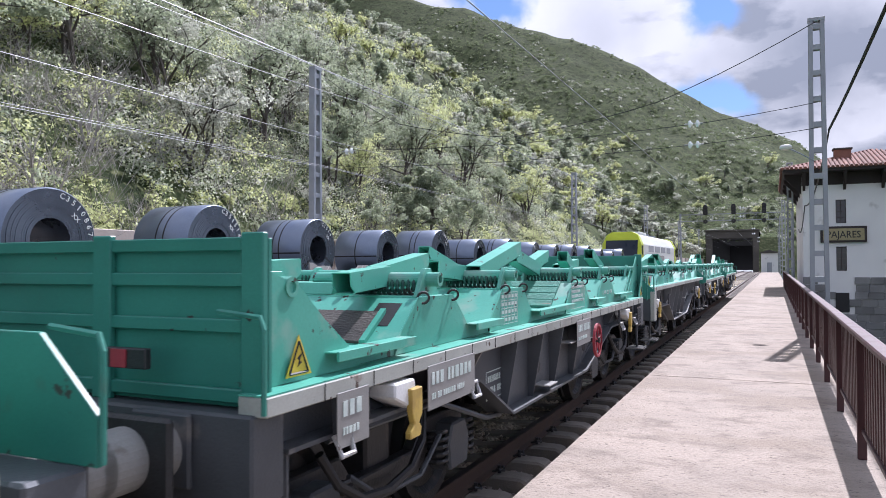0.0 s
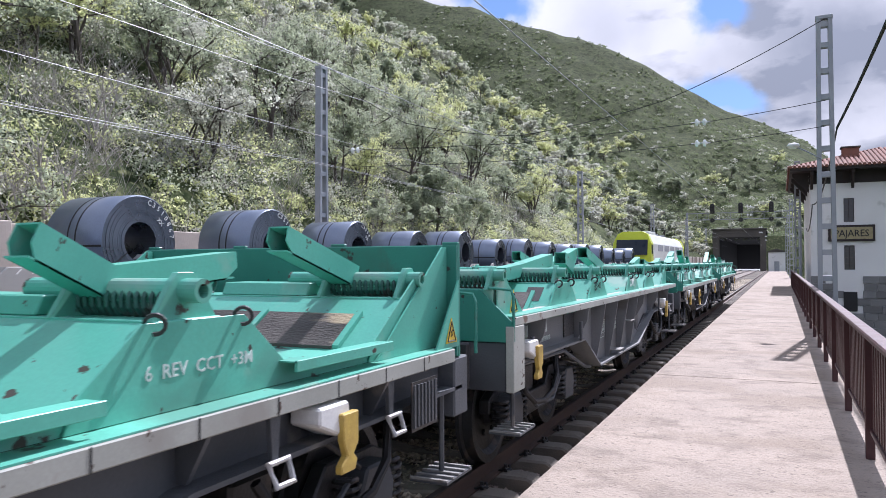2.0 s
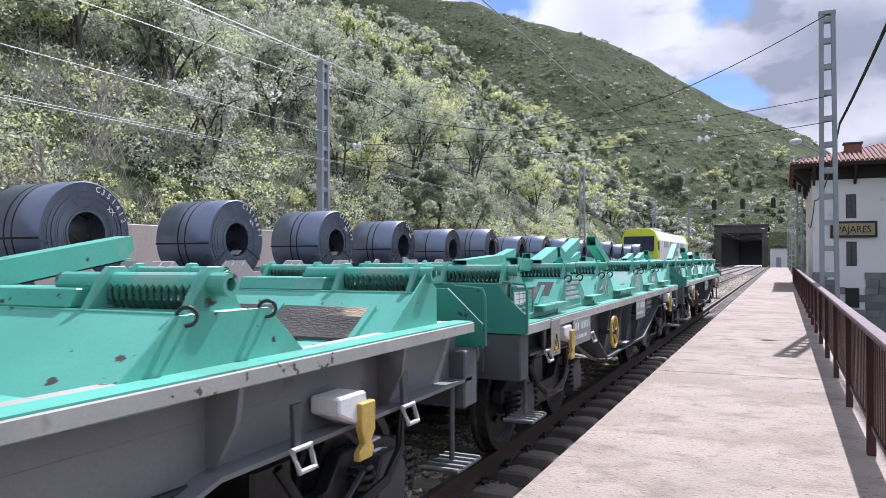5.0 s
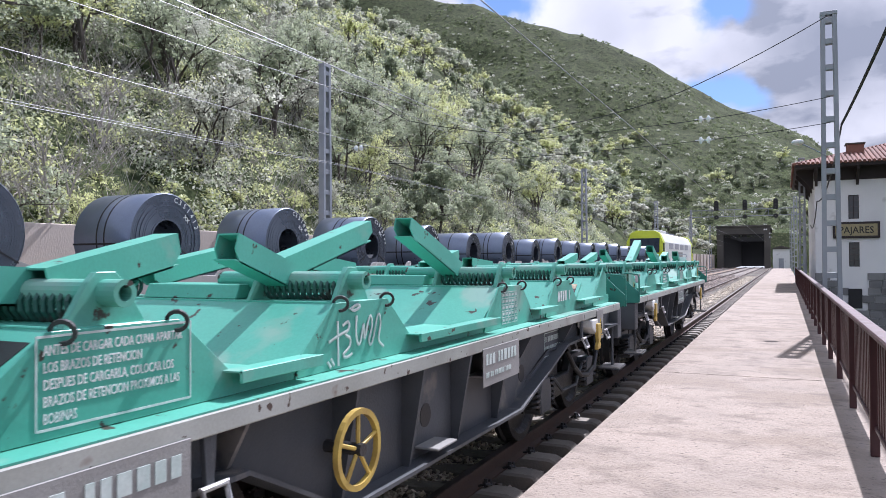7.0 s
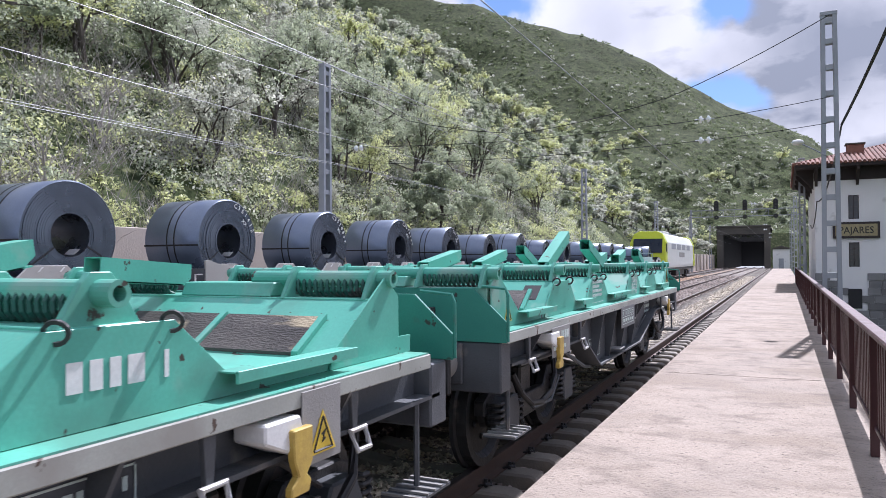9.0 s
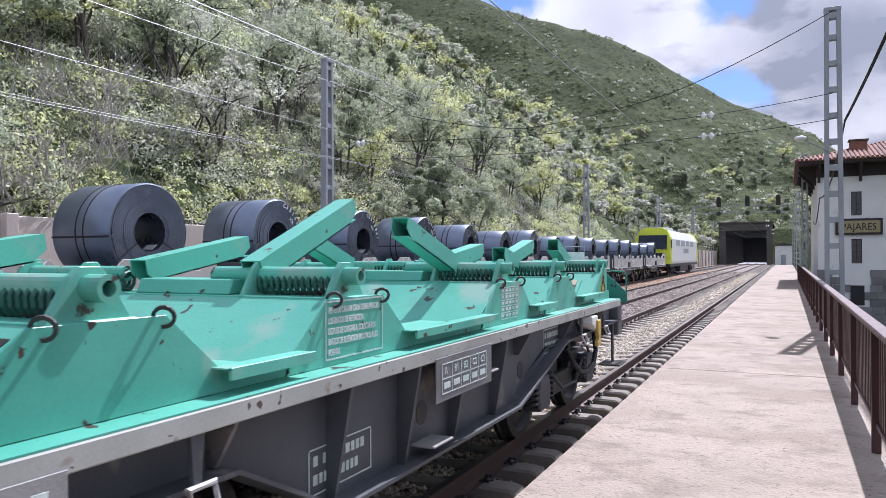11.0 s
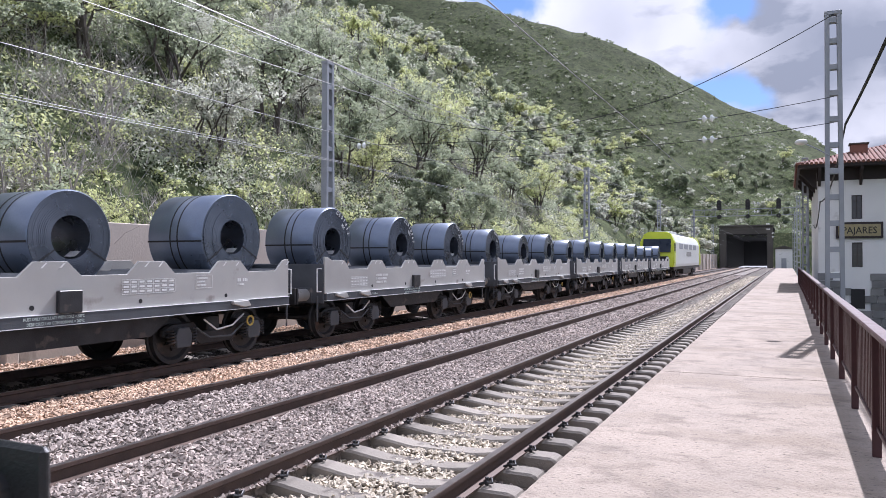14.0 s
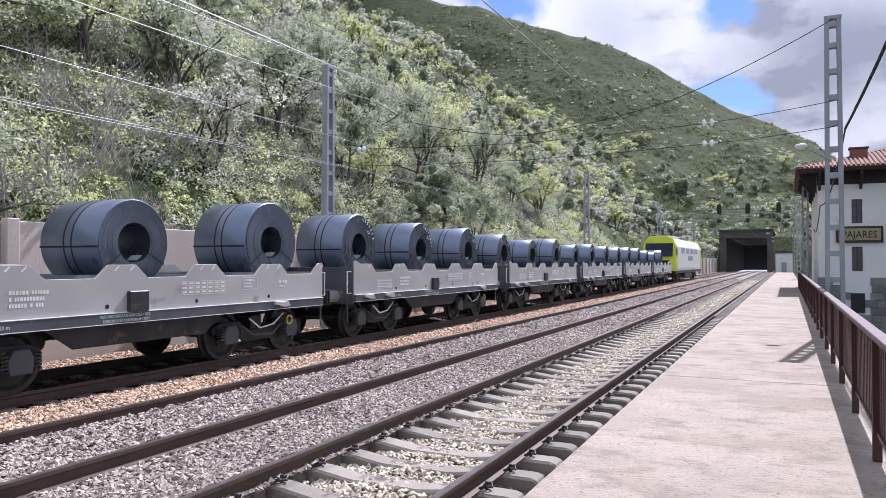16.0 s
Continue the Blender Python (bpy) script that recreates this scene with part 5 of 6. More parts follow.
def add_arms(t, poses):
    src = None
    for ridge, x, way, lift, length in poses:
        m = pose(x, RIDGES[ridge], 1.70, 0, 0, 0 if way > 0 else 180) @ pose(0, 0, 0, lift, 0, 0) @ pose(0, 0.0, 0.03) @ Matrix.Diagonal((1, length, 1, 1))
        if src is None:
            src = part("retaining_arm", box_arm(1.0), GREEN, t, "folded-plate retaining arm")
            src.matrix_basis = m
        else:
            again(src, t, m)


# hinge, place across the wagon, way, lift in degrees, length of each raised arm
USUAL = [(0, 0.80, 1, 3, 0.85), (1, 0.80, -1, 3, 0.50), (1, 0.90, 1, 13, 0.64), (2, 0.80, -1, 19, 0.51), (2, 0.64, 1, 15, 1.17), (2, -0.25, 1, 10, 0.90), (3, 0.80, -1, 20, 0.99), (3, -0.25, -1, 7, 0.78), (4, -0.25, 1, 10, 0.8), (5, -0.25, -1, 4, 0.7)]
X0 = 1.312


def train_of_wagons():
    base = wagon_base()
    wagons = [base] + [copy_thing(base, Matrix()) for _ in range(4)]
    a, b, c, d, e = wagons
    lifts = {a: USUAL, d: USUAL,
             b: [(0, 0.80, 1, 3, 0.95), (1, 0.90, -1, -4, 0.52), (1, 0.85, 1, 8, 0.72), (2, 0.80, -1, 4, 0.57), (2, 0.95, 1, 12, 1.15), (3, 0.80, -1, 11, 0.96), (3, 0.64, 1, 12, 0.90), (3, -0.25, -1, 14, 0.9), (4, 0.80, -1, 26, 0.42), (4, 0.64, 1, 5, 0.93), (5, 0.80, -1, 17, 0.78)],
             c: [(1, 0.80, -1, -4, 0.52), (1, 0.80, 1, 6, 1.13), (2, 0.64, 1, 9, 1.41), (2, 0.95, -1, 18, 0.45), (3, 0.80, -1, 12, 1.08), (3, -0.25, -1, 12, 0.9), (4, -0.25, 1, 10, 0.9), (0, -0.25, 1, 4, 0.8)],
             e: [(2, -0.25, 1, 10, 0.95), (2, 0.64, 1, 23, 1.05), (3, 0.80, -1, 18, 0.98), (3, -0.25, -1, 20, 0.70), (3, 0.64, 1, 8, 0.96), (4, 0.80, -1, 12, 0.48), (4, 0.64, 1, 12, 0.96), (5, 0.80, -1, 22, 0.58), (1, -0.25, 1, 9, 0.9)]}
    for w in wagons:
        add_arms(w, lifts[w])
    b["label"] = "empty green coil wagon with tall end bulkheads"
    c["label"] = "empty green coil wagon with deep grey side girder"
    d["label"] = "empty green coil wagon with yellow brake wheel"
    e["label"] = "last empty green coil wagon with end warning sign"
    for o in [o for o in b.children if o.name.startswith("end_plate")]:
        bpy.data.objects.remove(o)
    # its first hinge ridge stands further in, behind the bulkhead
    for o in b.children:
        if o.name.split(".")[0] in ("ridge_beam", "ridge_hat", "spring_comb", "hinge_tube", "hinge_bracket", "retaining_arm", "end_gusset"):
            mid = o.matrix_basis @ (sum((Vector(q) for q in o.bound_box), Vector()) / 8)
            if mid.y < 0.6:
                o.location.y += 0.22
    # tall bulkheads with ribs at both ends of one wagon, in the shade-darkened green
    for y, out in ((0.12, -1), (BODY - 0.17, 1)):
        p = part("bulkhead", slab([(-1.40, 1.20), (1.40, 1.20), (1.40, 1.93), (-1.40, 1.93)], "y", y - 0.012, y + 0.012, 0.003), GREEN_SHADED, b, "tall green end bulkhead in a shade-darkened tone")
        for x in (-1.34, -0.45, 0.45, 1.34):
            part("bulkhead_post", box(x - 0.06, x + 0.06, min(y + out * 0.013, y + out * 0.05), max(y + out * 0.013, y + out * 0.05), 1.19, 1.955, 0.006), GREEN_SHADED, p)
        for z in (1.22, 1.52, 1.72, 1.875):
            part("bulkhead_rail", box(-1.28, 1.28, min(y + out * 0.013, y + out * 0.04), max(y + out * 0.013, y + out * 0.04), z, z + 0.06, 0.005), GREEN_SHADED, p)
        for sx in (-1, 1):
            part("bulkhead_wing", slab([(y - out * 0.02, 1.275), (y - out * 0.02, 1.92), (y - out * 0.08, 1.92), (y - out * 0.95, 1.275)] if out > 0 else [(y + 0.02, 1.275), (y + 0.02, 1.80), (y + 0.30, 1.72), (y + 0.85, 1.275)], "x", sx * 1.325 - 0.006, sx * 1.325 + 0.006), GREEN, p)
            if out > 0:
                part("bulkhead_foot", slab([(y - 0.36, 1.268), (y - 0.015, 1.268), (y - 0.015, 1.70)], "x", sx * 1.41 - 0.006, sx * 1.41 + 0.006), GREEN, p)
    # timber planks on the middle cradle of the bulkhead wagon
    for sgn, base in ((1, RIDGES[2] + 0.16), (-1, RIDGES[3] - 0.16)):
        for k in range(4):
            u0, u1 = 0.04 + 0.24 * k, 0.26 + 0.24 * k
            at = lambda u, lift: (base + sgn * 0.46 * u, 1.60 - 0.275 * u + lift)
            part("plank", slab([at(u0, 0.002), at(u1, 0.002), at(u1, 0.028), at(u0, 0.028)], "x", -1.15, 1.15, 0.003), PLANK, b, "green-stained timber plank")
    # the third wagon has a higher, plainer deck edge over a deep girder
    for o in [o for o in c.children if o.name.split(".")[0] in ("deck_edge", "deck_ledge", "side_flange", "flange_lip")]:
        bpy.data.objects.remove(o)
    for o in [o for o in c.children if o.name.split(".")[0] in ("side_girder", "girder_rib", "girder_flange")]:
        o.data = o.data.copy()
        o.data.materials[0] = GIRDER_GREY
    for sx in (-1, 1):
        part("deck_edge", box(min(sx * 1.20, sx * 1.465), max(sx * 1.20, sx * 1.465), 0.03, BODY - 0.2, 1.318, 1.384, 0.004), STRIPE, c, "plain pale grey deck edge")
        part("deck_ledge", box(min(sx * 1.312, sx * 1.45), max(sx * 1.312, sx * 1.45), 0.03, BODY - 0.2, 1.385, 1.392), GREEN, c)
        part("upper_web", box(min(sx * 1.26, sx * 1.28), max(sx * 1.26, sx * 1.28), 0.25, BODY - 0.1, 1.18, 1.318), GIRDER_GREY, c)
        for y in (0.9, 2.5, 3.32, 4.05, 4.75, 5.5, 6.05, 7.35, 8.7):
            part("upper_rib", slab([(sx * 1.28, 1.18), (sx * 1.435, 1.18), (sx * 1.455, 1.318), (sx * 1.28, 1.318)], "y", y - 0.014, y + 0.014), GIRDER_GREY, c)
        part("corner_post", box(min(sx * 1.40, sx * 1.469), max(sx * 1.40, sx * 1.469), -0.02, 0.24, 0.80, 1.316, 0.006), STRIPE, c, "pale grey corner post")
        part("hatch", box(min(sx * 1.281, sx * 1.296), max(sx * 1.281, sx * 1.296), 2.05, 2.45, 1.03, 1.29, 0.004), BLACK_STEEL, c, "framed steel hatch")
    # signs, plates and paint
    for w, y in ((b, 0.40), (c, 0.42)):
        warning_triangle(w, y, 1.40 if w is c else 1.30, 0.20, X0 + (0.03 if w is b else 0))
    warning_triangle(e, 9.17, 1.37, 0.26, X0)
    warning_triangle(e, 0.40, 1.32, 0.17, X0)
    warning_triangle(b, BODY - 0.31, 1.30, 0.17, 1.417)
    for w, y in ((d, 0.84), (d, 8.42)):
        q = part("white_plate", box(1.452, 1.458, y - 0.15, y + 0.15, 0.92, 1.25, 0.003), PLATE_GREY, w, "pale sign plate")
        warning_triangle(q, y, 0.96, 0.2, 1.459)
    for w, y, wd in ((b, 0.55, 0.3), (b, 1.55, 0.75), (b, 5.2, 0.62), (d, 1.45, 0.72), (d, 4.9, 0.75), (e, 1.15, 0.6)):
        q = part("number_plate", box(1.452, 1.458, y, y + wd, 0.93, 1.20, 0.003), PLATE_GREY, w, "grey plate with painted bars")
        bars(q, y + 0.05, 1.155, wd - 0.1, ((0.075, 1.0), (0.035, 0.8)), 1.4585, FADED_WHITE, 1.7, False, 3)
    for w, y, z, wd in ((c, 3.45, 1.05, 0.5), (c, 4.4, 1.1, 0.45), (d, 6.9, 1.08, 0.6), (e, 6.9, 1.08, 0.6), (b, 3.0, 0.92, 0.4), (e, 3.2, 0.85, 0.5)):
        bars(w, y, z, wd, ((0.05, 1.0), (0.05, 0.8)), 1.2835, FADED_WHITE, 1.8, True, int(y * 7))
    bars(c, 0.72, 1.25, 0.76, ((0.105, 1.0),), 1.2835, FADED_WHITE, 1.6, False, 12)
    bars(c, 0.72, 1.06, 0.34, ((0.055, 1.0),), 1.2835, FADED_WHITE, 1.6, False, 13)
    lettering("Shimmns", 0.10, pose(1.2835, 1.22, 1.06) @ SIDE_ON, FADED_WHITE, c, "stencilled wagon type")
    for o in list(c.children):
        kind = o.name.split(".")[0]
        mid = (o.matrix_basis @ (sum((Vector(q) for q in o.bound_box), Vector()) / 8)).y if o.type == "MESH" else 0
        if kind == "towing_eye" and mid < 3:
            bpy.data.objects.remove(o)
        elif kind == "hook_bracket" and mid < 3:
            o.location.y -= 0.74
    # joints between the edge plates of the bulkhead wagon
    for k in range(1, 21):
        for sx in (-1, 1):
            part("plate_joint", box(min(sx * HALF, sx * (HALF + 0.002)), max(sx * HALF, sx * (HALF + 0.002)), k * 0.455, k * 0.455 + 0.007, 1.182, 1.262), BLACK, b)
    table(c, 3.62, 1.08, 0.5, 0.16, 5, 2, 1.2835)
    for k in range(6):
        bars(c, 4.45, 1.20 - 0.05 * k, 0.34, ((0.022, 1.0 - 0.08 * (k % 3)),), 1.2835, FADED_WHITE, 1.6, False, 30 + k)
    table(b, 3.24, 1.575, 0.42, 0.26, 5, 4, X0)
    table(d, 5.66, 1.56, 0.36, 0.25, 5, 5, X0)
    part("table_plate", box(1.452, 1.458, 4.20, 5.10, 0.93, 1.20, 0.003), GIRDER_GREY, e, "dusty grey plate")
    table(e, 4.28, 1.16, 0.72, 0.18, 5, 2, 1.459)
    notice(b, 5.56, 1.575, 0.56, X0)
    notice(d, 1.71, 1.575, 0.58, X0)
    notice(e, 3.29, 1.575, 0.50, X0)
    table(e, 5.68, 1.565, 0.40, 0.25, 5, 5, X0)
    scribble(d, 3.22, 1.29, 0.56, 0.30, X0 + 0.004)
    scribble(c, 3.36, 1.47, 0.34, 0.12, X0 + 0.004, 0.0045, BLACK)
    lettering("CMK", 0.17, pose(X0 + 0.004, 5.62, 1.45) @ SIDE_ON, WHITE, c, "sprayed white letters")
    bars(d, 7.24, 1.50, 0.42, ((0.10, 1.0),), X0, WHITE, 1.6, False, 9, "painted_mark")
    lettering("6  REV  CCT  +3M", 0.075, pose(X0, 7.16, 1.40) @ SIDE_ON, FADED_WHITE, b, "small white revision mark")
    hand_wheel(b, 5.98, 0.93, RED, "red brake hand wheel with spokes")
    hand_wheel(d, 3.2, 0.92, YELLOW, "yellow brake hand wheel with spokes")
    q = part("wire_basket", box(1.455, 1.462, BODY - 0.95, BODY - 0.62, 0.86, 1.14), BLACK_STEEL, b, "slatted document box")
    for k in range(7):
        part("basket_slat", box(1.462, 1.470, BODY - 0.93 + 0.045 * k, BODY - 0.91 + 0.045 * k, 0.88, 1.12), FRAME_STEEL, q)
    dm = part("display_frame", slab([(0.02, 1.33), (0.40, 1.33), (0.43, 1.36), (0.43, 1.56), (0.02, 1.58)], "x", X0 + 0.01, X0 + 0.02, 0.003), GREEN_SHADED, d, "green wire document cage")
    for y0, y1, z0, z1 in ((0.05, 0.16, 1.42, 1.53), (0.18, 0.28, 1.42, 1.53), (0.30, 0.39, 1.44, 1.53)):
        part("document", box(X0 + 0.021, X0 + 0.023, y0, y1, z0, z1), PAPER, dm, "weathered white papers")
    for k in range(6):
        part("cage_bar", rod((X0 + 0.05, 0.03, 1.35 + 0.042 * k), (X0 + 0.05, 0.42, 1.35 + 0.040 * k), 0.004, None, 6), GREEN_SHADED, dm)
    part("cage_rim", bent([(X0 + 0.05, 0.01, 1.58), (X0 + 0.055, 0.42, 1.565), (X0 + 0.055, 0.44, 1.54), (X0 + 0.055, 0.44, 1.36), (X0 + 0.055, 0.42, 1.335), (X0 + 0.05, 0.01, 1.33)], 0.010, 6), GREEN, dm)
    part("tail_disc", box(0.75, 1.0, BODY - 0.36, BODY - 0.35, 1.62, 1.86, 0.004), PAPER, e, "pale reflective tail board")
    part("tail_disc_handle", bent([(0.75, BODY - 0.35, 1.86), (0.75, BODY - 0.35, 1.93), (1.0, BODY - 0.35, 1.93), (1.0, BODY - 0.35, 1.86)], 0.008, 6), MAST_GREY, e)
    return wagons


GREEN_TRAIN = train_of_wagons()
GREEN_START = (-8.25, 2.40, 13.05, 23.85, 34.70)


# ---- the coil train on the far track ----
BAY = (1.4, 3.1, 4.85, 6.6, 8.4)
LONG = 9.2


def steel_coil(parent_m, r, width, label, mark="", tagged_paper=False, single=False, seed=0):
    """A strapped coil of steel lying across the wagon; the wagon carries it."""
    t = thing("steel_coil", label, "steel coil", "steel coils on the wagons", parent_m)
    eye = 0.335
    rng = random.Random(seed)
    part("coil_body", spun([(r - 0.02, -width / 2), (r, -width / 2 + 0.02), (r, width / 2 - 0.02), (r - 0.02, width / 2)], "x", 64, None, None, False), COIL, t, "dark blue-grey steel wraps", True)
    n = 13
    for sx in (-1, 1):
        prof = []
        for k in range(n):
            a, b = eye + (r - 0.02 - eye) * k / n, eye + (r - 0.02 - eye) * (k + 1) / n
            off = rng.uniform(-0.006, 0.006)
            prof += [(a, sx * (width / 2 + off)), (b - 0.003, sx * (width / 2 + off)), (b - 0.002, sx * (width / 2 - 0.008))]
        part("coil_edge", spun(prof, "x", 40, None, None, False), COIL_FACE, t, "edges of the wound steel sheets")
    part("coil_eye", spun([(eye, -width / 2), (eye, width / 2), (eye + 0.01, width / 2), (eye + 0.01, -width / 2)], "x", 40), COIL_FACE, t)
    for x in ((-0.1, 0.08) if not single else (0.0,)):
        part("strap", spun([(r - 0.002, x - 0.016), (r + 0.003, x - 0.016), (r + 0.003, x + 0.016), (r - 0.002, x + 0.016)], "x", 64), BLACK, t, "thin steel strap")
    for a in (215, 330):
        ca, sa = math.cos(radians(a)), math.sin(radians(a))
        q = part("eye_strap", box(width / 2 + 0.002, width / 2 + 0.008, -0.012, 0.012, eye, r), BLACK, t)
        q.matrix_basis = pose(0, 0, 0, a - 90, 0, 0)
    q = part("seam_strap", box(-width / 2, width / 2, -0.016, 0.016, r, r + 0.004), BLACK, t)
    q.matrix_basis = pose(0, 0, 0, 96, 0, 0)
    if mark:
        # chalked mark bent round the upper right of the face
        for k, ch in enumerate(mark):
            a = 78 - k * 9.5
            m = pose(width / 2 + 0.008, (r - 0.14) * math.cos(radians(a)), (r - 0.14) * math.sin(radians(a)), 0, 0, 0) @ pose(0, 0, 0, a - 90, 0, 0) @ SIDE_ON
            lettering(ch, 0.13, m, WHITE, t)
        lettering("XX", 0.11, pose(width / 2 + 0.008, (r - 0.28) * math.cos(radians(48)), (r - 0.28) * math.sin(radians(48))) @ pose(0, 0, 0, -42, 0, 0) @ SIDE_ON, WHITE, t)
    if tagged_paper:
        part("paper_label", box(width / 2 - 0.34, width / 2 - 0.10, -0.07, 0.07, -eye + 0.016, -eye + 0.019), PAPER, t, "white paper label").matrix_basis = pose(0, 0, 0, 38, 0, 0)
    return t


def coil_wagon_base():
    t = thing("loaded_coil_wagon", "grey coil wagon with toothed side walls carrying steel coils", "wagon", "grey coil wagons")
    hw = 1.40
    top, dip, foot = 1.80, 1.58, 1.06
    prof = [(0.0, foot), (0.0, top + 0.05), (0.10, top + 0.05), (0.30, top - 0.02)]
    for y in BAY:
        prof += [(y - 0.62, top - 0.02), (y - 0.40, dip), (y + 0.40, dip), (y + 0.62, top - 0.02)]
    prof += [(LONG - 0.10, top), (LONG, top), (LONG, foot)]
    clean = []
    for p in prof:
        if not clean or p[0] > clean[-1][0] or len(clean) < 2 or p[0] == LONG:
            clean.append(p)
    for sx in (-1, 1):
        w = part("side_wall", slab(clean, "x", sx * hw - 0.02, sx * hw + 0.02, 0.004), WAGON_GREY, t, "pale grey toothed side wall")
        part("sole_bar", box(min(sx * 1.36, sx * 1.46), max(sx * 1.36, sx * 1.46), 0.02, LONG - 0.02, 0.90, 1.055, 0.006), FRAME_STEEL, t, "dark sole bar with white edge lines")
        for z in (0.895, 1.056):
            part("white_line", box(min(sx * 1.40, sx * 1.466), max(sx * 1.40, sx * 1.466), 0.02, LONG - 0.02, z, z + 0.010), WHITE, t)
        for y in (2.0, 3.7, 5.5, 7.4):
            part("lashing_hole", rod((sx * (hw + 0.015), y, 1.16), (sx * (hw + 0.024), y, 1.16), 0.035, None, 12), BLACK, t)
        part("lamp_box", box(min(sx * 1.42, sx * 1.50), max(sx * 1.42, sx * 1.50), 4.05, 4.42, 1.06, 1.38, 0.012), BLACK_STEEL, t, "black box on the side wall")
        for y in (0.55, 1.55, LONG - 1.5):
            part("shunting_step", slab([(y - 0.2, 1.05), (y + 0.2, 1.05), (y + 0.28, 0.95), (y + 0.10, 0.93), (y - 0.2, 1.0)], "x", min(sx * 1.36, sx * 1.52), max(sx * 1.36, sx * 1.52), 0.01), WAGON_GREY, t)
        for k, y in enumerate(BAY):
            for d in (-0.75, 0.72):
                part("hazard_dash", slab([(y + d, top - 0.11), (y + d + 0.03, top - 0.11), (y + d + 0.10, top - 0.04), (y + d + 0.07, top - 0.04)], "x", min(sx * 1.421, sx * 1.424), max(sx * 1.421, sx * 1.424)), WHITE, w)
    x = hw + 0.021
    table(t, 1.05, 1.40, 0.75, 0.22, 6, 3, x, WHITE)
    bars(t, 2.2, 1.44, 0.8, ((0.05, 0.7), (0.05, 0.65), (0.05, 0.6)), x, WHITE, 1.7, False, 5)
    table(t, 5.15, 1.50, 1.05, 0.22, 7, 3, x, WHITE)
    bars(t, 6.7, 1.50, 0.32, ((0.03, 0.8), (0.03, 0.6), (0.03, 0.7)), x, WHITE, 2.0, True, 6)
    bars(t, 7.7, 1.46, 0.28, ((0.06, 1.0), (0.04, 0.7)), x, WHITE, 1.5, False, 7)
    lettering("MUST ONLY CIRCULATE WITH COILS < 200°C", 0.062, pose(1.461, 3.55, 0.992) @ SIDE_ON @ Matrix.Diagonal((0.72, 1, 1, 1)), FADED_WHITE, t, "small white notice")
    lettering("DEBE CIRCULAR CON BOBINAS < 200°C", 0.062, pose(1.461, 3.60, 0.922) @ SIDE_ON @ Matrix.Diagonal((0.78, 1, 1, 1)), FADED_WHITE, t)
    lettering("R 120 m", 0.07, pose(1.461, 1.95, 0.95) @ SIDE_ON, FADED_WHITE, t)
    part("floor", box(-hw + 0.02, hw - 0.02, 0.05, LONG - 0.05, 1.10, 1.22), FRAME_STEEL, t)
    for y in BAY:
        prof2 = [(y - 0.72, 1.62), (y - 0.30, 1.30), (y + 0.30, 1.30), (y + 0.72, 1.62), (y + 0.72, 1.22), (y - 0.72, 1.22)]
        part("cradle", slab(prof2, "x", -hw + 0.025, hw - 0.025), FRAME_STEEL, t, "grey coil cradle")
    for y, out in ((0.0, -1), (LONG, 1)):
        part("end_wall", box(-hw, hw, y - 0.02, y + 0.02, 0.84, 1.70, 0.004), FRAME_STEEL, t)
        for sx in (-1, 1):
            buffer(t, sx * 0.92, y, out)
            part("end_rail", bent([(sx * 1.35, y, 1.60), (sx * 1.35, y + out * 0.18, 1.60), (sx * 1.35, y + out * 0.18, 1.10), (sx * 1.35, y, 1.10)], 0.016, 6), WHITE, t, "pale grab rail")
            part("step_hanger", rod((sx * 1.3, y + out * 0.1, 1.0), (sx * 1.3, y + out * 0.1, 0.45), 0.018, None, 6), FRAME_STEEL, t)
    part("centre_sill", box(-0.4, 0.4, 0.1, LONG - 0.1, 0.72, 1.1), BLACK_STEEL, t)
    part("air_tank", rod((0.7, 4.0, 0.68), (0.7, 5.3, 0.68), 0.19, None, 16), BLACK_STEEL, t)
    part("brake_beam", slab([(2.9, 0.72), (3.2, 0.50), (6.0, 0.50), (6.3, 0.72)], "x", -0.95, -0.75, 0.01), BLACK_STEEL, t)
    for sx in (-1, 1):
        part("truss_web", slab([(2.8, 0.90), (3.3, 0.56), (5.9, 0.56), (6.4, 0.90)], "x", sx * 1.20 - 0.012, sx * 1.20 + 0.012), BLACK_STEEL, t, "dark lower web of the underframe")
    for y in (3.35, 5.6):
        part("brake_cylinder", rod((-0.3, y, 0.62), (0.35, y, 0.62), 0.15, None, 14), BLACK_STEEL, t)
    for y in (1.65, LONG - 1.65):
        g = bogie(t, y)
        bm = bent([(1.24, y - 0.5, 0.75), (1.26, y - 0.2, 0.55), (1.26, y + 0.2, 0.60), (1.22, y + 0.55, 0.78)], 0.016, 6)
        part("brake_pipe", bm, WHITE, t, "pale brake pipe")
    part("yellow_ring", spun([(0.07, -0.01), (0.10, -0.01), (0.10, 0.01), (0.07, 0.01)], "x", 20, pose(1.38, LONG - 1.1, 0.66)), YELLOW, t, "yellow release ring")
    for y in (0.75, 2.55, LONG - 2.55, LONG - 0.75):
        wheelset(t, y)
    return t


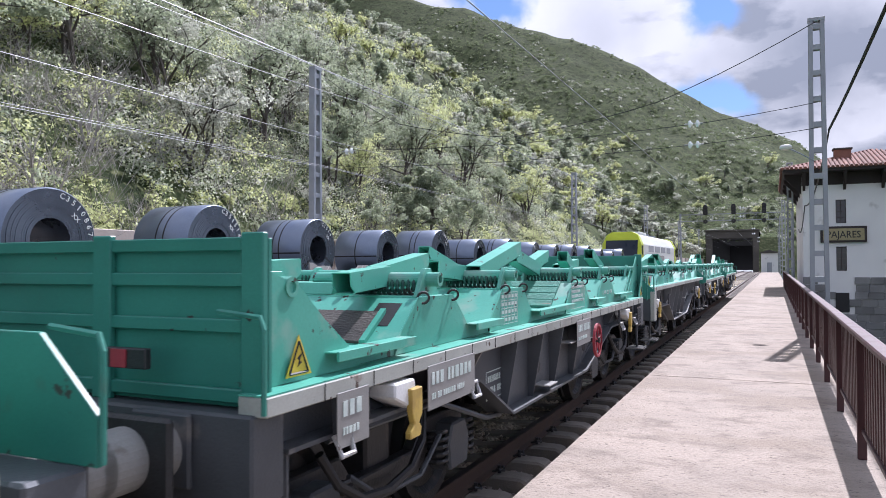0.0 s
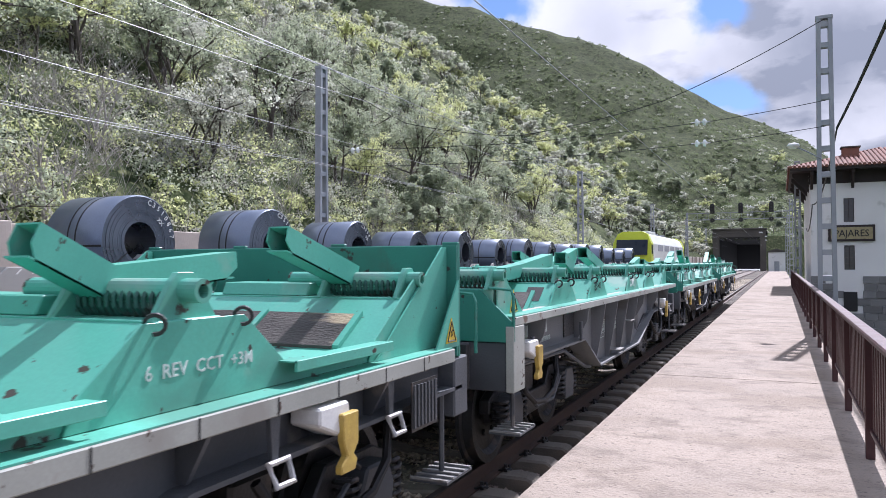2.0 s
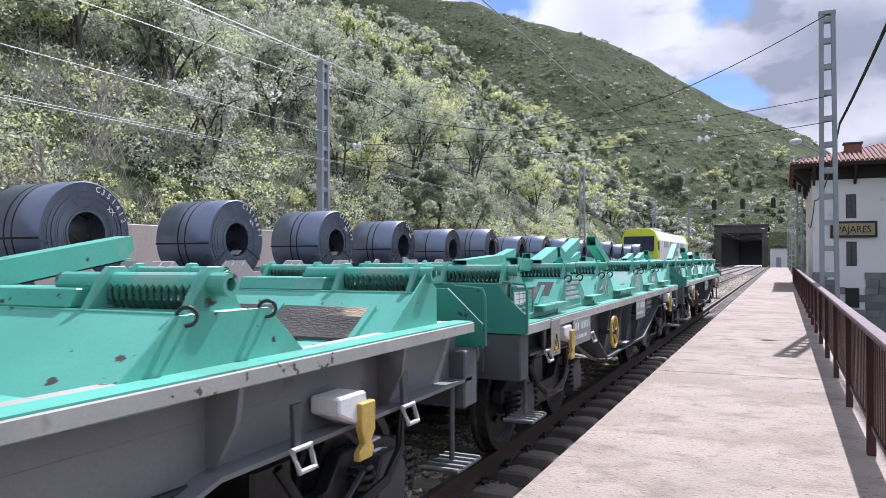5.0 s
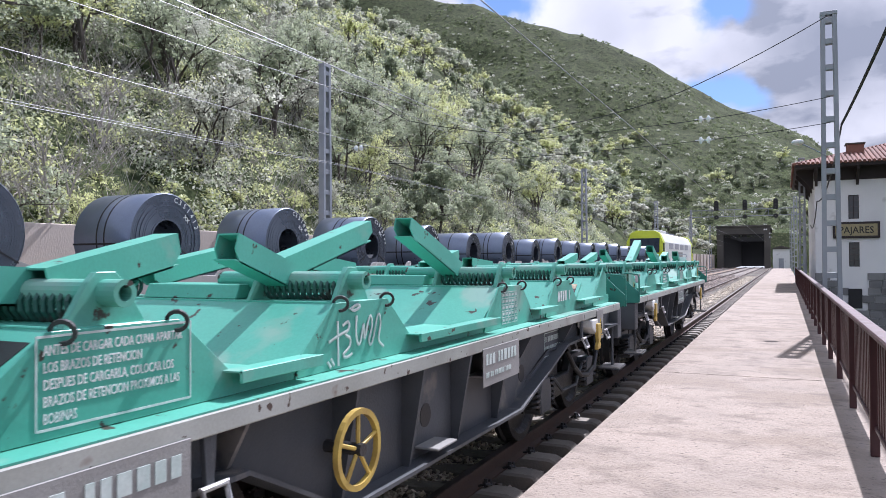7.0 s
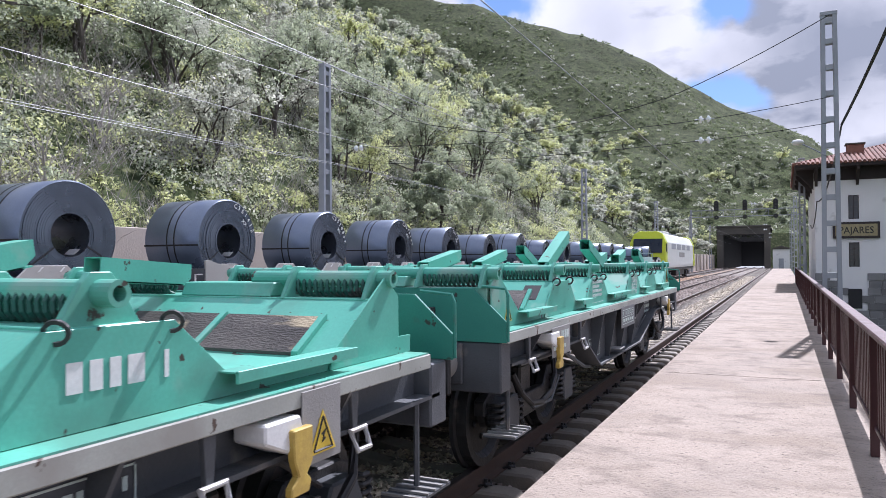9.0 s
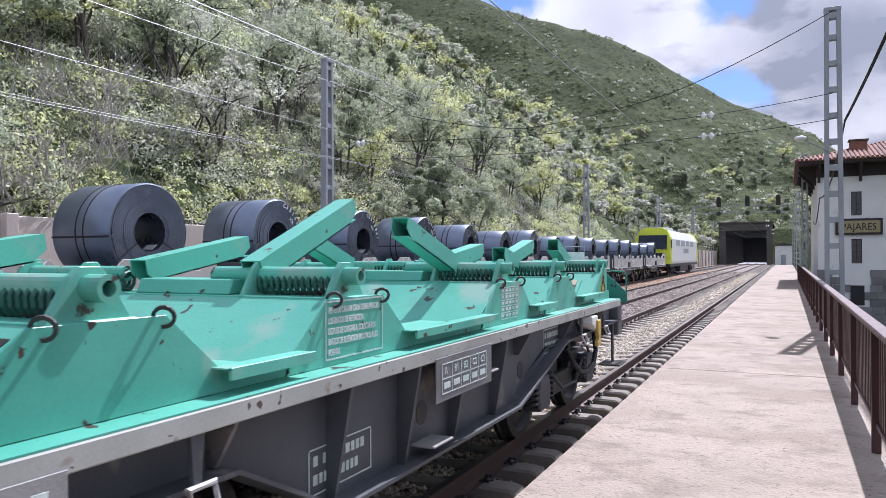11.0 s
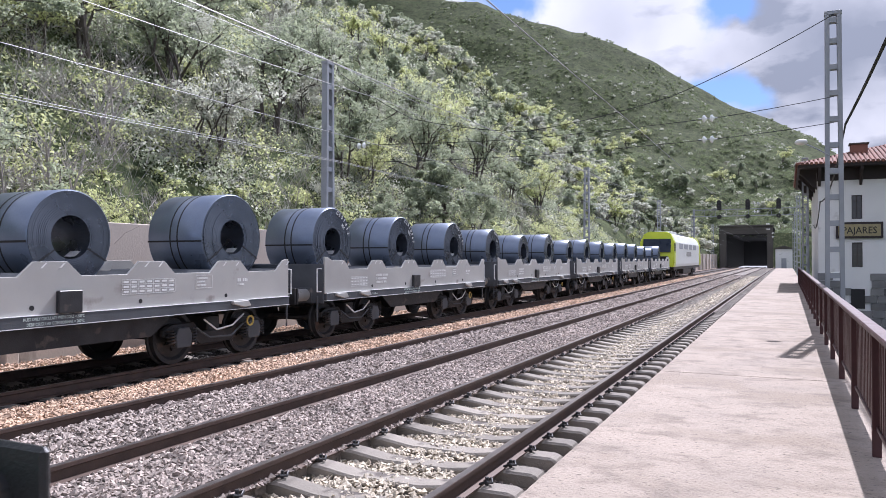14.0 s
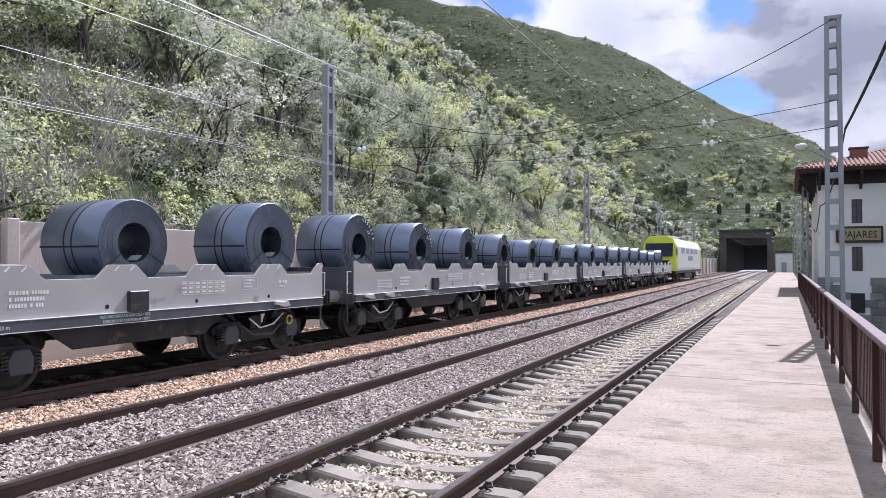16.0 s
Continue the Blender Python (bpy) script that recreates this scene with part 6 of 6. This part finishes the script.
def locomotive():
    t = thing("locomotive", "white and lime diesel locomotive heading the coil train", "locomotive")
    L = 22.0
    # cross-section with sloping roof shoulders; the cab ends rake back
    sec = [(-1.45, 1.05), (-1.48, 1.3), (-1.48, 3.25), (-1.15, 4.0), (-0.75, 4.2), (0.75, 4.2), (1.15, 4.0), (1.48, 3.25), (1.48, 1.3), (1.45, 1.05)]

    def hull(y0, y1, rake0=0.0, rake1=0.0, f=lambda p: p):
        bm = bmesh.new()
        a = [bm.verts.new((x, y0 + rake0 * max(0, z - 2.0), z)) for x, z in map(f, sec)]
        b = [bm.verts.new((x, y1 - rake1 * max(0, z - 2.0), z)) for x, z in map(f, sec)]
        n = len(sec)
        bm.faces.new(a), bm.faces.new(b[::-1])
        for i in range(n):
            bm.faces.new((a[i], b[i], b[(i + 1) % n], a[(i + 1) % n]))
        bmesh.ops.recalc_face_normals(bm, faces=bm.faces[:])
        return bev(bm, 0.04, 2)
    part("body", hull(1.4, L - 1.4, 0, 0, lambda p: (p[0] * 0.985, p[1] if p[1] < 4 else p[1] - 0.1)), LOCO_WHITE, t, "white body side")
    for y0, y1, r0, r1 in ((0.0, 1.35, 0.30, 0.0), (L - 1.35, L, 0.0, 0.30)):
        cab = part("cab", hull(y0, y1, r0, r1), LIME, t, "lime green cab")
        front = y0 if r0 else y1
        out = -1 if r0 else 1
        rake = 0.30
        zs = ((2.35, 3.55),)
        for z0, z1 in zs:
            a, b = front - out * rake * (z0 - 2.0) + out * 0.015, front - out * rake * (z1 - 2.0) + out * 0.015
            part("windscreen", slab([(a, z0), (b, z1), (b - out * 0.03, z1), (a - out * 0.03, z0)], "x", -1.2, 1.2), DARK_GLASS, cab, "dark raked windscreen")
        part("nose_panel", box(-1.0, 1.0, min(front, front + out * 0.03), max(front, front + out * 0.03), 1.2, 2.0, 0.01), BLACK, cab)
        for x in (-0.95, 0.95):
            part("headlight", rod((x, front, 1.85), (x, front + out * 0.05, 1.85), 0.12, None, 14), WHITE, cab, "round headlight")
        for sx in (-1, 1):
            yy = (y0 + y1) / 2
            part("cab_window", box(sx * 1.485 - 0.01, sx * 1.485 + 0.01, yy - 0.25, yy + 0.45, 2.45, 3.15, 0.005), DARK_GLASS, cab)
            buffer(t, sx * 0.92, front, out)
    for sx in (-1, 1):
        for k in range(4):
            part("vent_grille", box(sx * 1.462 - 0.01, sx * 1.462 + 0.01, 4.0 + 3.6 * k, 6.6 + 3.6 * k, 2.7, 3.2, 0.004), MAST_GREY, t)
        bm = box(sx * 1.464 - 0.01, sx * 1.464 + 0.01, 9.2, 13.0, 2.0, 2.45)
        part("lettering_patch", bm, PLATE_GREY, t, "unreadable grey company mark")
    part("underframe", box(-1.40, 1.40, 0.6, L - 0.6, 0.80, 1.06, 0.01), BLACK_STEEL, t)
    part("fuel_tank", box(-1.30, 1.30, 8.0, 14.0, 0.30, 0.80, 0.05), BLACK_STEEL, t)
    for y in (11.0 - 3.0, 11.0 + 1.0):
        part("roof_fan", spun([(0.2, 0), (0.85, 0), (0.85, 0.14), (0.2, 0.14)], "z", 24, pose(0, y, 4.1)), MAST_GREY, t)
    part("roof_box", box(-0.8, 0.8, 3.5, 7.0, 4.05, 4.32, 0.04), LOCO_WHITE, t)
    for y in (4.2, L - 4.2):
        bogie(t, y)
    for y in (2.9, 4.2, 5.5, L - 5.5, L - 4.2, L - 2.9):
        wheelset(t, y)
    return t


FAR_Z = 0.0
GREY_START = [3.89 + 10.47 * k for k in range(6)]       # where each wagon stands at the clip's end
LOCO_START = 67.6
COIL_PLAN = (
    ((2, 0.68, ""), (4, 0.785, "")),
    ((0, 0.765, "C351412"), (2, 0.74, "C3510867"), (4, 0.735, "C3515147")),
    ((0, 0.69, "C3514"), (2, 0.63, ""), (4, 0.70, "C3515")),
    ((0, 0.60, ""), (2, 0.66, ""), (4, 0.64, "")),
    ((0, 0.62, ""), (2, 0.66, ""), (4, 0.66, "")),
    ((0, 0.60, ""), (2, 0.55, ""), (4, 0.66, "")),
)


def coil_train():
    base = coil_wagon_base()
    wagons = [base] + [copy_thing(base, Matrix()) for _ in range(5)]
    coils = []
    for k, plan in enumerate(COIL_PLAN):
        for bay, r, mark in plan:
            z = 1.30 + max(r * 1.0, 0.26 + r * 0.86)
            label = "strapped coil of dark steel with chalked number" if mark else "strapped coil of dark blue-grey steel"
            r *= 1.07
            c = steel_coil(pose(0, 0, 0), r, 1.36, label, mark, k in (0, 1), r < 0.7, 7 * k + bay)
            coils.append((c, GREY_START[k] + BAY[bay], z))
    return wagons, coils, locomotive()


GREY_TRAIN, COILS, LOCO = coil_train()


# ---- what moves ----
def green_run(t):
    """Metres that the green wagons have come towards the camera."""
    s = min(t, 12.0) / 10
    v = GREEN_C[0] * s + GREEN_C[1] * s ** 2 + GREEN_C[2] * s ** 3 + GREEN_C[3] * s ** 4 + GREEN_C[4] * s ** 5
    return v + 2.885 * max(0, t - 12.0)


def grey_run(t):
    """Metres that the coil train has still to go before the clip's end."""
    f = lambda q: 0.983 * (0.8481 * q + 0.00219 * q * q - 0.000459 * q ** 3)
    return f(16.0) - f(t) - 0.30 * max(0.0, 1 - t / 8.0) ** 2


GREEN_C = (37.243, 13.934, -49.931, 42.982, -11.983)


def motions():
    times = [0.5 * k for k in range(33)]
    for w, y in zip(GREEN_TRAIN, GREEN_START):
        walk(w, [(t, pose(TRACK[0], y - green_run(t), 0)) for t in times])
        for a in [o for o in w.children if o.name.startswith("wheelset")]:
            y0 = a.location.y
            walk(a, [(0.15 * k, pose(0, y0, 0.46, math.degrees(green_run(0.15 * k) / 0.46))) for k in range(107)])
    slow = [1.0 * k for k in range(17)]
    for w, y in zip([*GREY_TRAIN, LOCO], [*GREY_START, LOCO_START]):
        walk(w, [(t, pose(TRACK[2], y - grey_run(t), FAR_Z)) for t in slow])
        for a in [o for o in w.children if o.name.startswith("wheelset")]:
            y0 = a.location.y
            walk(a, [(0.5 * k, pose(0, y0, 0.46, math.degrees(grey_run(0.5 * k) / 0.46))) for k in range(33)])
    for c, y, z in COILS:
        walk(c, [(t, pose(TRACK[2], y - grey_run(t), FAR_Z + z)) for t in slow])


motions()
